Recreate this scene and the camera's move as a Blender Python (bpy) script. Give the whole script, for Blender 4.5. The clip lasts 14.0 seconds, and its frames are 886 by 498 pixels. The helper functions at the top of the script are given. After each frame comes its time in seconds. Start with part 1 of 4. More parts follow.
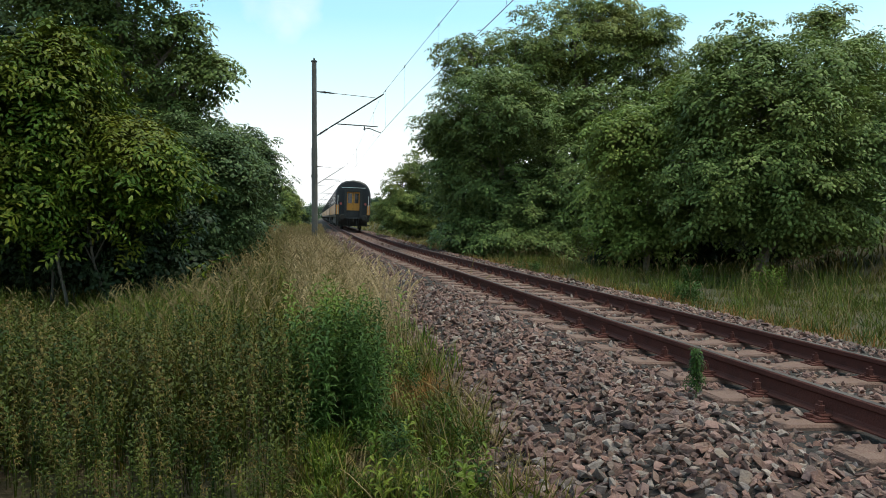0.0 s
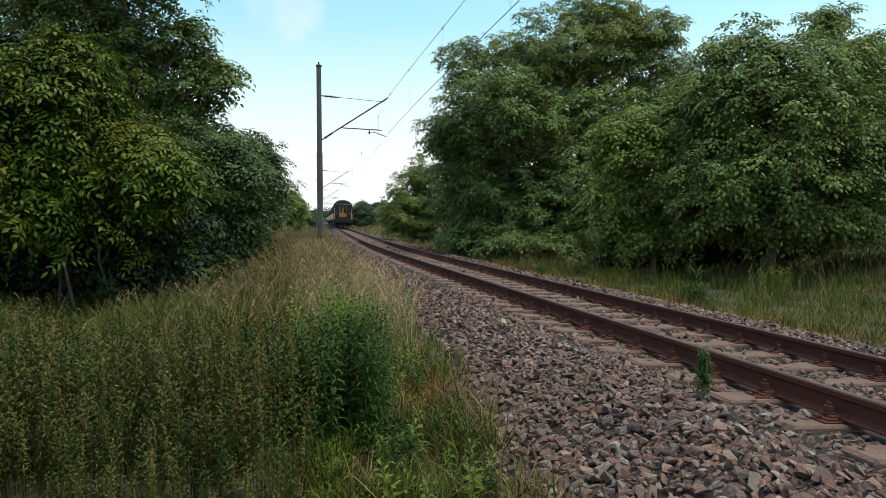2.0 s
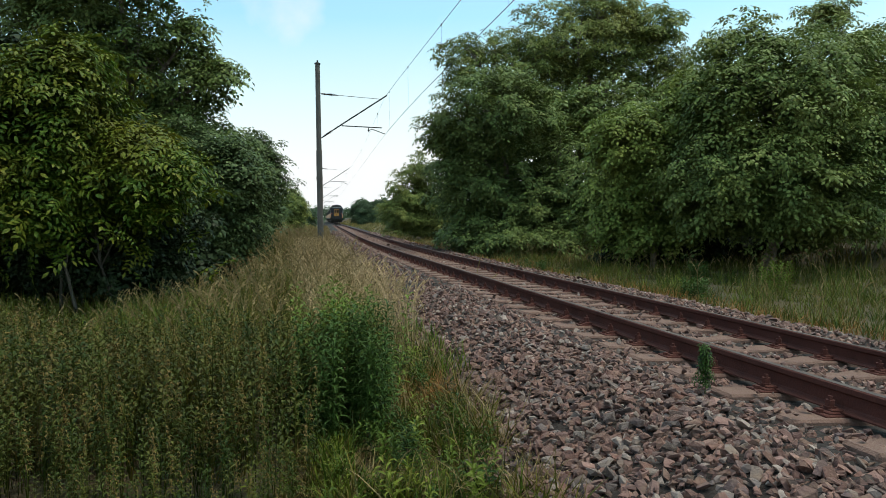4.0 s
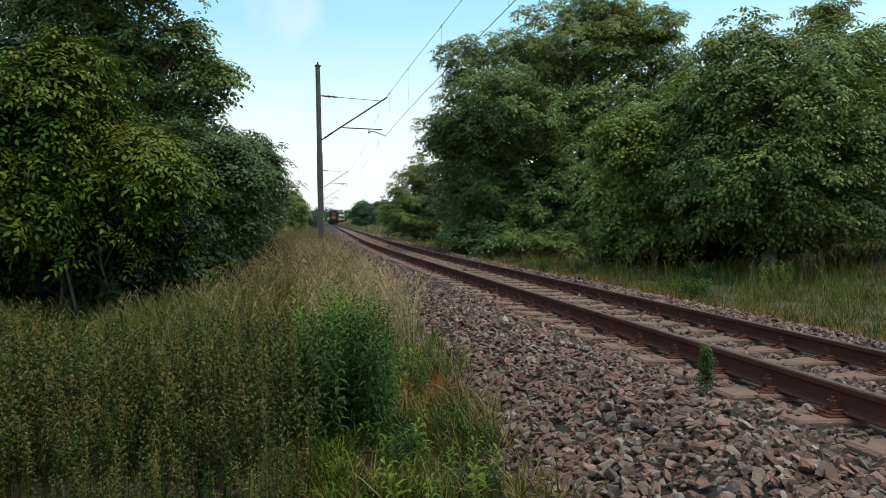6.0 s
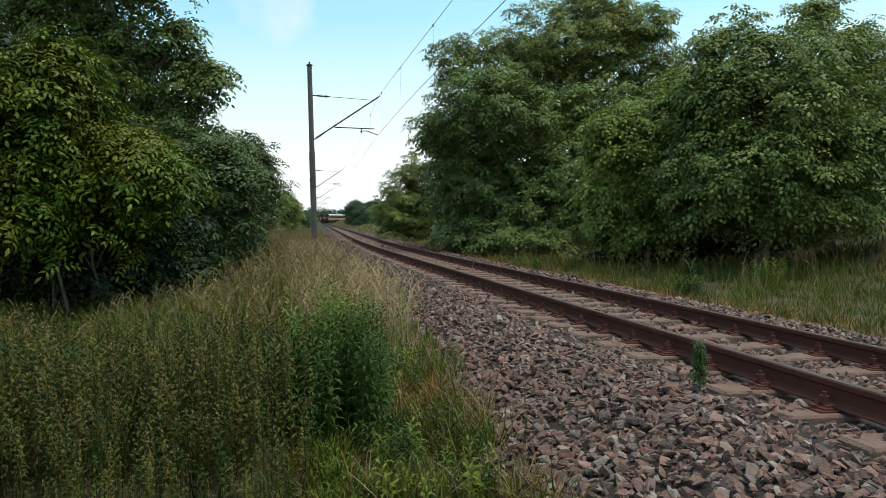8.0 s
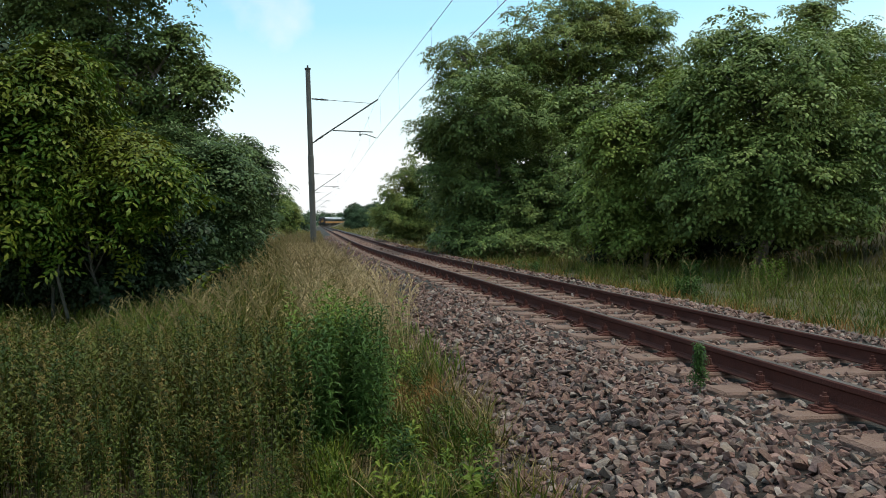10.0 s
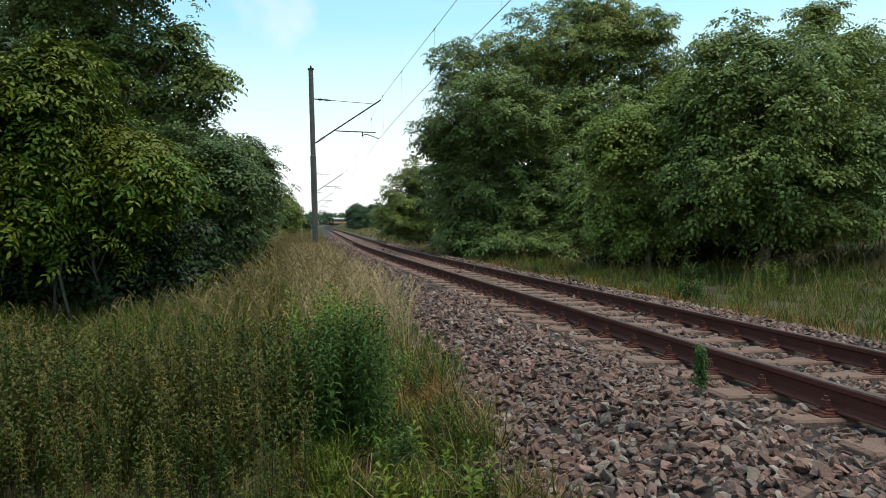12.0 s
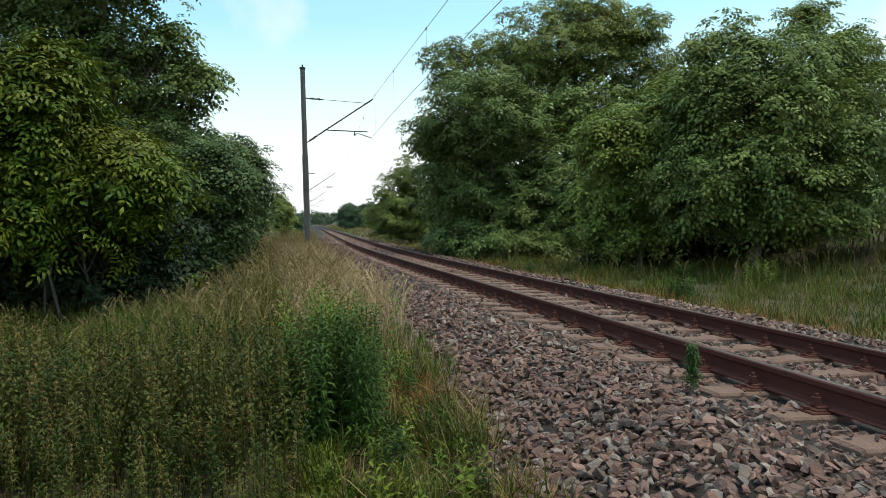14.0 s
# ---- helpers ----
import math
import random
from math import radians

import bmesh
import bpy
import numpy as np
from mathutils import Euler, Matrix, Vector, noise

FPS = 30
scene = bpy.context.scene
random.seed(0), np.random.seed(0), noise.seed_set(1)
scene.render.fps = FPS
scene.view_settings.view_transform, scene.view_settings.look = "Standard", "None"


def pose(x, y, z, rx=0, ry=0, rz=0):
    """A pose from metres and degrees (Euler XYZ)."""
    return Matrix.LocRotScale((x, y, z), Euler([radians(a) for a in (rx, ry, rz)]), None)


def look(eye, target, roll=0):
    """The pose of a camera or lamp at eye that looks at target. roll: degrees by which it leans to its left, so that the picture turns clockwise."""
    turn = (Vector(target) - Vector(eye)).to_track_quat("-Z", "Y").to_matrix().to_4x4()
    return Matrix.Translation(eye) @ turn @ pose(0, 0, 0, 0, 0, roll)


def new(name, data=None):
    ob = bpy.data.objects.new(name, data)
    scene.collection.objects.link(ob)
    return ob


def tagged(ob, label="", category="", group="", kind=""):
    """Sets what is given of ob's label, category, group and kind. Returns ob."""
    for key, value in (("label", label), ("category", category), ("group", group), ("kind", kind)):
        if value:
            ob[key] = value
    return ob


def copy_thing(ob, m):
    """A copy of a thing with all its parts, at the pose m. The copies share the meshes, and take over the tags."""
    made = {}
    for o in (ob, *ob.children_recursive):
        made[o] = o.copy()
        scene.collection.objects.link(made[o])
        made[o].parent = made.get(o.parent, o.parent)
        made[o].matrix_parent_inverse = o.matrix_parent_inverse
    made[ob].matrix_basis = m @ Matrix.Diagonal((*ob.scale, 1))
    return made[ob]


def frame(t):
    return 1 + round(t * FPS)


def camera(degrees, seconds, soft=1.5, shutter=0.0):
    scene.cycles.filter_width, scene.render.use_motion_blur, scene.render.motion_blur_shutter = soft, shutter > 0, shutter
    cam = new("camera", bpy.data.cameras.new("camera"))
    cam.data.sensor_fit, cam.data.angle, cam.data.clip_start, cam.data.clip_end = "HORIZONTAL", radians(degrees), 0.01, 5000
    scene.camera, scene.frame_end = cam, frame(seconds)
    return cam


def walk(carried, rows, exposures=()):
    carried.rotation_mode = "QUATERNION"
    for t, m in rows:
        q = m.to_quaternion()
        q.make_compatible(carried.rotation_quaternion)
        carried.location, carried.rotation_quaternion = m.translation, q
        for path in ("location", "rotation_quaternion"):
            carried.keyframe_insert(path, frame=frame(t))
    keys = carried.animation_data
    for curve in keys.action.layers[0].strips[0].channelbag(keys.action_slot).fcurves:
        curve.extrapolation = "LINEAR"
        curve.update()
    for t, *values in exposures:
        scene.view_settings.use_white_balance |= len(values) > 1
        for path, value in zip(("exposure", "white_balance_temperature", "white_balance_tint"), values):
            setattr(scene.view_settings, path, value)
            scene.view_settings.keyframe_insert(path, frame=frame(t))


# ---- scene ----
cam = camera(64.65, 14.0, soft=0.6)
EYE_Z = 1.097
TURNS = [(0.0, 0.597, -2.588, -0.276), (0.5, 0.831, -2.911, -0.33), (1.0, 0.888, -2.834, 0.146), (1.5, 0.799, -2.448, 0.251),
         (2.0, 1.037, -2.348, 0.173), (2.5, 0.992, -2.409, 0.539), (3.0, 0.971, -2.598, 0.463), (4.2, 1.07, -2.58, 0.7),
         (5.5, 1.156, -2.563, 0.919), (6.0, 1.1, -2.459, 0.83), (6.5, 0.971, -2.492, 0.807), (7.0, 0.793, -2.556, 0.619),
         (7.5, 0.646, -2.474, 0.862), (8.0, 0.541, -2.552, 1.234), (9.2, 0.49, -2.43, 1.45), (10.5, 0.45, -2.316, 1.58),
         (11.0, 0.348, -2.32, 1.402), (11.5, 0.564, -2.164, 1.12), (12.0, 0.623, -2.257, 1.186), (12.5, 0.172, -2.418, 1.139),
         (13.0, 0.332, -2.315, 1.196), (13.5, -0.055, -2.193, 1.305), (14.0, 0.0, -2.331, 1.296)]
walk(cam, [(t, pose(0, 0, EYE_Z, 90 + pitch, roll, yaw)) for t, yaw, pitch, roll in TURNS],
     exposures=[(0.0, -0.07), (1.0, -0.11), (3.0, -0.19), (6.5, -0.2), (8.0, -0.17), (10.5, -0.15), (14.0, -0.08)])

# ---- light ----
SUN_UP, SUN_ROUND = radians(72), radians(95)
world = bpy.data.worlds.new("world")
scene.world = world
world.use_nodes = True
wn, wl = world.node_tree.nodes, world.node_tree.links
sky = wn.new("ShaderNodeTexSky")
sky.sky_type, sky.sun_disc, sky.sun_elevation, sky.sun_rotation = "NISHITA", False, SUN_UP, SUN_ROUND
sky.air_density, sky.dust_density, sky.ozone_density = 1.0, 2.5, 1.0
# thin high cloud whitens the sky, thickest towards the horizon
coords = wn.new("ShaderNodeTexCoord")
clouds = wn.new("ShaderNodeTexNoise")
clouds.inputs["Scale"].default_value, clouds.inputs["Detail"].default_value = 2.2, 7
shift = wn.new("ShaderNodeMapping")
shift.inputs["Location"].default_value = (3.7, 1.2, 0.4)
wl.new(coords.outputs["Generated"], shift.inputs["Vector"])
wl.new(shift.outputs[0], clouds.inputs["Vector"])
height = wn.new("ShaderNodeSeparateXYZ")
wl.new(coords.outputs["Generated"], height.inputs[0])
fade = wn.new("ShaderNodeMapRange")
fade.inputs["From Min"].default_value, fade.inputs["From Max"].default_value = 0.08, 0.27
fade.inputs["To Min"].default_value, fade.inputs["To Max"].default_value = 0.97, 0.06
wl.new(height.outputs["Z"], fade.inputs["Value"])
puff = wn.new("ShaderNodeMapRange")
puff.inputs["From Min"].default_value, puff.inputs["From Max"].default_value = 0.53, 0.64
puff.inputs["To Min"].default_value, puff.inputs["To Max"].default_value = 0.0, 0.9
wl.new(clouds.outputs["Fac"], puff.inputs["Value"])
cover = wn.new("ShaderNodeMath")
cover.operation, cover.use_clamp = "MAXIMUM", True
wl.new(fade.outputs[0], cover.inputs[0])
wl.new(puff.outputs[0], cover.inputs[1])
blend = wn.new("ShaderNodeMix")
blend.data_type = "RGBA"
wl.new(cover.outputs[0], blend.inputs["Factor"])
tint = wn.new("ShaderNodeMix")
tint.data_type, tint.blend_type = "RGBA", "MULTIPLY"
tint.inputs["Factor"].default_value = 1.0
wl.new(sky.outputs[0], tint.inputs[6])
tint.inputs[7].default_value = (1.6, 2.25, 1.9, 1)
wl.new(tint.outputs[2], blend.inputs[6])
blend.inputs[7].default_value = (7.7, 7.8, 7.9, 1)
wl.new(blend.outputs[2], wn["Background"].inputs["Color"])
wn["Background"].inputs["Strength"].default_value = 0.15

sun = new("sun", bpy.data.lights.new("sun", "SUN"))
sun.data.energy, sun.data.angle, sun.data.color = 2.4, radians(30), (1.0, 0.88, 0.74)
way = Vector((math.sin(SUN_ROUND) * math.cos(SUN_UP), math.cos(SUN_ROUND) * math.cos(SUN_UP), math.sin(SUN_UP)))
sun.matrix_world = look(tuple(way * 50), (0, 0, 0))


# ---- materials ----
def ramp_colours(nt, fac, colours):
    ramp = nt.nodes.new("ShaderNodeValToRGB")
    els = ramp.color_ramp.elements
    while len(els) < len(colours):
        els.new(0.5)
    for i, c in enumerate(colours):
        els[i].position, els[i].color = i / max(1, len(colours) - 1), (*c, 1)
    nt.links.new(fac, ramp.inputs[0])
    return ramp.outputs[0]


def surface(name, colours, scale=6.0, rough=0.8, metal=0.0, bump=0.3, fine=60.0, pick="noise", dirt=None, dirt_amount=0.5, through_light=0.0, gloss=0.5):
    """A node material. pick: what spreads the colours (noise, island or object); dirt: a second colour in patches."""
    m = bpy.data.materials.new(name)
    m.use_nodes = True
    nt = m.node_tree
    shader = nt.nodes["Principled BSDF"]
    shader.inputs["Roughness"].default_value, shader.inputs["Metallic"].default_value = rough, metal
    shader.inputs["Specular IOR Level"].default_value = gloss
    place = nt.nodes.new("ShaderNodeTexCoord").outputs["Object"]
    big = nt.nodes.new("ShaderNodeTexNoise")
    big.inputs["Scale"].default_value, big.inputs["Detail"].default_value = scale, 5
    nt.links.new(place, big.inputs["Vector"])
    small = nt.nodes.new("ShaderNodeTexNoise")
    small.inputs["Scale"].default_value, small.inputs["Detail"].default_value = fine, 4
    nt.links.new(place, small.inputs["Vector"])
    if pick == "island":
        fac = nt.nodes.new("ShaderNodeNewGeometry").outputs["Random Per Island"]
    elif pick == "object":
        fac = nt.nodes.new("ShaderNodeObjectInfo").outputs["Random"]
    else:
        spread = nt.nodes.new("ShaderNodeMapRange")
        spread.inputs["From Min"].default_value, spread.inputs["From Max"].default_value = 0.3, 0.7
        nt.links.new(big.outputs["Fac"], spread.inputs["Value"])
        fac = spread.outputs[0]
    colour = ramp_colours(nt, fac, colours)
    if dirt:
        patch = nt.nodes.new("ShaderNodeMapRange")
        patch.inputs["From Min"].default_value, patch.inputs["From Max"].default_value = 0.45, 0.68
        patch.inputs["To Max"].default_value = dirt_amount
        nt.links.new((big if pick != "noise" else small).outputs["Fac"], patch.inputs["Value"])
        over = nt.nodes.new("ShaderNodeMix")
        over.data_type = "RGBA"
        nt.links.new(patch.outputs[0], over.inputs["Factor"])
        nt.links.new(colour, over.inputs[6])
        over.inputs[7].default_value = (*dirt, 1)
        colour = over.outputs[2]
    grain = nt.nodes.new("ShaderNodeMix")
    grain.data_type, grain.blend_type = "RGBA", "MULTIPLY"
    grain.inputs["Factor"].default_value = 0.5
    nt.links.new(colour, grain.inputs[6])
    nt.links.new(ramp_colours(nt, small.outputs["Fac"], [(0.45, 0.45, 0.45), (1.35, 1.35, 1.35)]), grain.inputs[7])
    colour = grain.outputs[2]
    nt.links.new(colour, shader.inputs["Base Color"])
    if bump:
        relief = nt.nodes.new("ShaderNodeBump")
        relief.inputs["Strength"].default_value, relief.inputs["Distance"].default_value = bump, 0.02
        nt.links.new(small.outputs["Fac"], relief.inputs["Height"])
        nt.links.new(relief.outputs[0], shader.inputs["Normal"])
    if through_light:
        thin = nt.nodes.new("ShaderNodeBsdfTranslucent")
        nt.links.new(colour, thin.inputs["Color"])
        both = nt.nodes.new("ShaderNodeMixShader")
        both.inputs[0].default_value = through_light
        nt.links.new(shader.outputs[0], both.inputs[1])
        nt.links.new(thin.outputs[0], both.inputs[2])
        nt.links.new(both.outputs[0], nt.nodes["Material Output"].inputs["Surface"])
    return m


def leafy(name, colours, scale=0.5, dirt=None, amount=0.5):
    return surface(name, colours, scale=scale, rough=0.5, bump=0, fine=9, pick="island", dirt=dirt, dirt_amount=amount, through_light=0.2, gloss=0.15)


LEAF_WALNUT = leafy("walnut_leaf", [(0.0818, 0.121, 0.0316), (0.129, 0.178, 0.0456), (0.185, 0.241, 0.0654)], dirt=(0.236, 0.24, 0.0495), amount=0.35)
LEAF_DARK = leafy("dark_leaf", [(0.0668, 0.106, 0.032), (0.114, 0.162, 0.0457), (0.177, 0.227, 0.0638)], dirt=(0.197, 0.206, 0.0479), amount=0.3)
LEAF_MID = leafy("mid_leaf", [(0.0935, 0.133, 0.0349), (0.16, 0.204, 0.0517), (0.238, 0.276, 0.0712)], dirt=(0.298, 0.25, 0.0647), amount=0.4)
LEAF_YELLOW = leafy("young_leaf", [(0.0328, 0.0717, 0.00756), (0.0571, 0.104, 0.0105), (0.0918, 0.139, 0.0139), (0.143, 0.158, 0.0174)], scale=0.9, dirt=(0.165, 0.125, 0.0127), amount=0.55)
LEAF_BRIGHT = leafy("olive_leaf", [(0.106, 0.155, 0.0327), (0.16, 0.22, 0.0457), (0.237, 0.297, 0.0675)], dirt=(0.307, 0.305, 0.0598), amount=0.4)
LEAF_HEDGE = leafy("hedge_leaf", [(0.0447, 0.0725, 0.0275), (0.0766, 0.116, 0.0406), (0.121, 0.162, 0.0551)], dirt=(0.144, 0.16, 0.0435), amount=0.3)
# leaf colour darkened to paint in the shade beneath trees and shrub
LEAF_SHADED = leafy("shaded_undergrowth_leaf", [(0.012, 0.022, 0.009), (0.022, 0.036, 0.014), (0.036, 0.054, 0.020)])
LEAF_FAR = leafy("far_leaf", [(0.0458, 0.0796, 0.0408), (0.0632, 0.102, 0.049), (0.0816, 0.122, 0.0571)])
NETTLE = leafy("nettle_leaf", [(0.0166, 0.0324, 0.0038), (0.0315, 0.0502, 0.0057), (0.0562, 0.0712, 0.0095), (0.0898, 0.0906, 0.0162)], scale=1.5, dirt=(0.0898, 0.0688, 0.0123), amount=0.5)
NETTLE_FLOWER = leafy("nettle_flower_strings", [(0.129, 0.0907, 0.0235), (0.188, 0.123, 0.0375), (0.0975, 0.0845, 0.0188)], scale=1.5, dirt=(0.225, 0.13, 0.0469), amount=0.5)
GOLDENROD = leafy("goldenrod_leaf", [(0.0193, 0.0436, 0.00878), (0.0407, 0.0792, 0.0146), (0.0751, 0.129, 0.0234)], scale=3)
YOUNG_ROD = leafy("young_goldenrod_leaf", [(0.0633, 0.105, 0.016), (0.121, 0.175, 0.026), (0.196, 0.24, 0.04)], scale=3)
GRASS = leafy("green_grass", [(0.0213, 0.032, 0.00313), (0.0508, 0.0639, 0.00732), (0.0943, 0.096, 0.0125), (0.19, 0.14, 0.0324)], scale=0.7, dirt=(0.148, 0.096, 0.0209), amount=0.5)
LUSH = leafy("lush_grass", [(0.0321, 0.0589, 0.0065), (0.0858, 0.125, 0.0143), (0.177, 0.196, 0.026)], scale=2)
BANK = leafy("bank_grass_blades", [(0.023, 0.0419, 0.0057), (0.0518, 0.0794, 0.0104), (0.0945, 0.114, 0.019), (0.173, 0.138, 0.0418)], scale=0.6, dirt=(0.173, 0.11, 0.0285), amount=0.55)
VERGE = leafy("verge_grass_blades", [(0.0582, 0.0703, 0.0137), (0.111, 0.112, 0.0233), (0.18, 0.15, 0.041), (0.286, 0.206, 0.0752)], scale=0.5, dirt=(0.233, 0.16, 0.0479), amount=0.5)
STRAW = leafy("dry_grass", [(0.187, 0.132, 0.0583), (0.309, 0.212, 0.102), (0.169, 0.132, 0.0452), (0.412, 0.28, 0.153)], scale=2)
PALE_STRAW = leafy("pale_grass_heads", [(0.437, 0.292, 0.157), (0.606, 0.421, 0.243), (0.34, 0.242, 0.104), (0.727, 0.503, 0.312)], scale=2)
RUSTY = leafy("withered_grass", [(0.225, 0.0927, 0.0273), (0.327, 0.153, 0.0477), (0.275, 0.169, 0.068)], scale=2)
BARK = surface("bark", [(0.10, 0.08, 0.06), (0.19, 0.16, 0.12), (0.26, 0.23, 0.19)], scale=5, rough=0.95, bump=0.9, fine=30)
TWIG = surface("twig", [(0.05, 0.045, 0.035), (0.10, 0.085, 0.065)], scale=8, rough=0.95)
STALK = surface("plant_stalk", [(0.06, 0.09, 0.03), (0.10, 0.10, 0.05)], scale=9, rough=0.8, bump=0)
SOIL = surface("soil", [(0.0325, 0.0324, 0.0106), (0.0558, 0.0457, 0.0177), (0.0794, 0.0533, 0.0265), (0.0372, 0.0419, 0.0106)], scale=0.7, rough=1.0, bump=1.0, fine=22, dirt=(0.0887, 0.0571, 0.0318), dirt_amount=0.6)
# near-black base: the shade in the gaps between stones is painted in
BALLAST = surface("ballast_with_gap_shade", [(0.0142, 0.0087, 0.00661), (0.0218, 0.0134, 0.0103), (0.0179, 0.0114, 0.00885)], scale=9, rough=1.0, bump=1.0, fine=26)
STONE_TONES = [(0.0566, 0.0372, 0.0317), (0.309, 0.233, 0.198), (0.129, 0.0977, 0.0924), (0.0693, 0.0321, 0.0268), (0.135, 0.0641, 0.0513), (0.168, 0.0958, 0.0825), (0.0897, 0.0385, 0.0307), (0.208, 0.105, 0.0797), (0.114, 0.0728, 0.0711), (0.15, 0.067, 0.0483), (0.278, 0.154, 0.128), (0.102, 0.0495, 0.0409)]
STONE = surface("crushed_stone", STONE_TONES, scale=14, rough=0.9, bump=0.6, fine=55, pick="island", dirt=(0.20, 0.125, 0.085), dirt_amount=0.5)
STONE_ONE = surface("crushed_stone_single", STONE_TONES, scale=14, rough=0.9, bump=0.6, fine=55, pick="object", dirt=(0.20, 0.125, 0.085), dirt_amount=0.5)
CONCRETE = surface("sleeper_concrete", [(0.119, 0.0659, 0.0502), (0.189, 0.108, 0.0842), (0.154, 0.0869, 0.0655)], scale=5, rough=0.95, bump=0.6, fine=70, dirt=(0.103, 0.0501, 0.0342), dirt_amount=0.6)
RUST = surface("rusty_steel", [(0.0578, 0.0191, 0.0152), (0.0861, 0.0272, 0.0207), (0.0714, 0.0244, 0.0195)], scale=4, rough=0.8, metal=0.1, bump=0.3, fine=80, dirt=(0.0998, 0.0339, 0.0232), dirt_amount=0.4, gloss=0.25)
RAIL_TOP = surface("worn_rail_head", [(0.062, 0.042, 0.037), (0.105, 0.08, 0.07)], scale=3, rough=0.7, metal=0.1, bump=0.1, fine=90, gloss=0.2)
MAST = surface("mast_paint", [(0.07, 0.066, 0.06), (0.12, 0.112, 0.10)], scale=2, rough=0.7, metal=0.1, bump=0.2, fine=30, dirt=(0.16, 0.10, 0.07), dirt_amount=0.5)
DARK_STEEL = surface("dark_steel", [(0.03, 0.03, 0.03), (0.06, 0.055, 0.05)], scale=9, rough=0.6, metal=0.4, bump=0.1)
CERAMIC = surface("brown_insulator", [(0.035, 0.02, 0.016), (0.05, 0.03, 0.022)], scale=9, rough=0.25, bump=0)
WIRE = surface("wire", [(0.05, 0.045, 0.04), (0.09, 0.075, 0.06)], scale=4, rough=0.6, metal=0.5, bump=0)
BLACK = surface("black_coach_paint", [(0.0036, 0.00405, 0.0065), (0.0063, 0.00675, 0.01)], scale=1.2, rough=0.5, bump=0.05, fine=14, dirt=(0.0225, 0.0203, 0.02), dirt_amount=0.25)
YELLOW = surface("yellow_coach_paint", [(0.426, 0.172, 0.02), (0.492, 0.211, 0.024)], scale=1.2, rough=0.4, bump=0.05, fine=14, dirt=(0.328, 0.156, 0.048), dirt_amount=0.35)
ROOFING = surface("grey_coach_roof", [(0.46, 0.47, 0.48), (0.58, 0.59, 0.60)], scale=0.8, rough=0.5, bump=0.1, fine=10, dirt=(0.2, 0.18, 0.16), dirt_amount=0.4)
DUSTY = surface("dusty_running_gear", [(0.0135, 0.0117, 0.0099), (0.0315, 0.027, 0.0225)], scale=5, rough=0.9, bump=0.3)
RUBBER = surface("gangway_rubber", [(0.012, 0.012, 0.013), (0.025, 0.025, 0.026)], scale=6, rough=0.75, bump=0.1)
GLASS = surface("tinted_coach_glass", [(0.012, 0.015, 0.018), (0.02, 0.024, 0.028)], scale=1, rough=0.06, bump=0, gloss=0.7)
RED = surface("red_tail_disc", [(0.315, 0.048, 0.048), (0.42, 0.08, 0.064)], scale=9, rough=0.35, bump=0)
PALE = surface("pale_grey_paint", [(0.45, 0.46, 0.47), (0.58, 0.58, 0.58)], scale=3, rough=0.6, bump=0.1)


# ---- geometry helpers ----
class Shape:
    """Gathers vertices and faces of one mesh."""

    def __init__(self):
        self.v, self.f = [], []

    def add(self, verts, faces):
        n = len(self.v)
        self.v.extend(tuple(p) for p in verts)
        self.f.extend(tuple(n + i for i in f) for f in faces)
        return self

    def box(self, x0, x1, y0, y1, z0, z1, cut=0.0):
        """A box whose upper edges are chamfered by cut."""
        low = [(x0, y0, z0), (x1, y0, z0), (x1, y1, z0), (x0, y1, z0)]
        if not cut:
            top = [(x, y, z1) for x, y, _ in low]
            return self.add(low + top, [(3, 2, 1, 0), (4, 5, 6, 7), (0, 1, 5, 4), (1, 2, 6, 5), (2, 3, 7, 6), (3, 0, 4, 7)])
        mid = [(x, y, z1 - cut) for x, y, _ in low]
        top = [(x0 + cut, y0 + cut, z1), (x1 - cut, y0 + cut, z1), (x1 - cut, y1 - cut, z1), (x0 + cut, y1 - cut, z1)]
        ring = [(i, (i + 1) % 4, 4 + (i + 1) % 4, 4 + i) for i in range(4)]
        return self.add(low + mid + top, [(3, 2, 1, 0), (8, 9, 10, 11)] + ring + [tuple(4 + j for j in q) for q in ring])

    def tube(self, points, radii, sides=8, caps=True):
        pts = [Vector(p) for p in points]
        if not hasattr(radii, "__len__"):
            radii = [radii] * len(pts)
        n, side = len(self.v), None
        for i, p in enumerate(pts):
            along = (pts[min(i + 1, len(pts) - 1)] - pts[max(i - 1, 0)]).normalized()
            if side is None:
                side = along.orthogonal().normalized()
            side = (side - along * side.dot(along)).normalized()
            other = along.cross(side)
            for k in range(sides):
                a = 2 * math.pi * k / sides
                self.v.append(tuple(p + (side * math.cos(a) + other * math.sin(a)) * radii[i]))
        for i in range(len(pts) - 1):
            for k in range(sides):
                a, b = n + i * sides + k, n + i * sides + (k + 1) % sides
                self.f.append((a, b, b + sides, a + sides))
        if caps:
            self.f.append(tuple(n + k for k in reversed(range(sides))))
            self.f.append(tuple(n + (len(pts) - 1) * sides + k for k in range(sides)))
        return self

    def mesh(self, name, smooth=False):
        me = bpy.data.meshes.new(name)
        me.from_pydata(self.v, [], self.f)
        if smooth:
            me.shade_smooth()
        me.update()
        return me


def part(name, shape, material, parent=None, label="", smooth=False, at=None):
    """Links a shape (or a mesh) as one mesh object, under a thing if one is given."""
    me = shape.mesh(name, smooth) if isinstance(shape, Shape) else shape
    if not me.materials:
        me.materials.append(material)
    ob = new(name, me)
    if parent:
        ob.parent = parent
    if at is not None:
        ob.matrix_basis = at
    if label:
        ob["label"] = label
    return ob


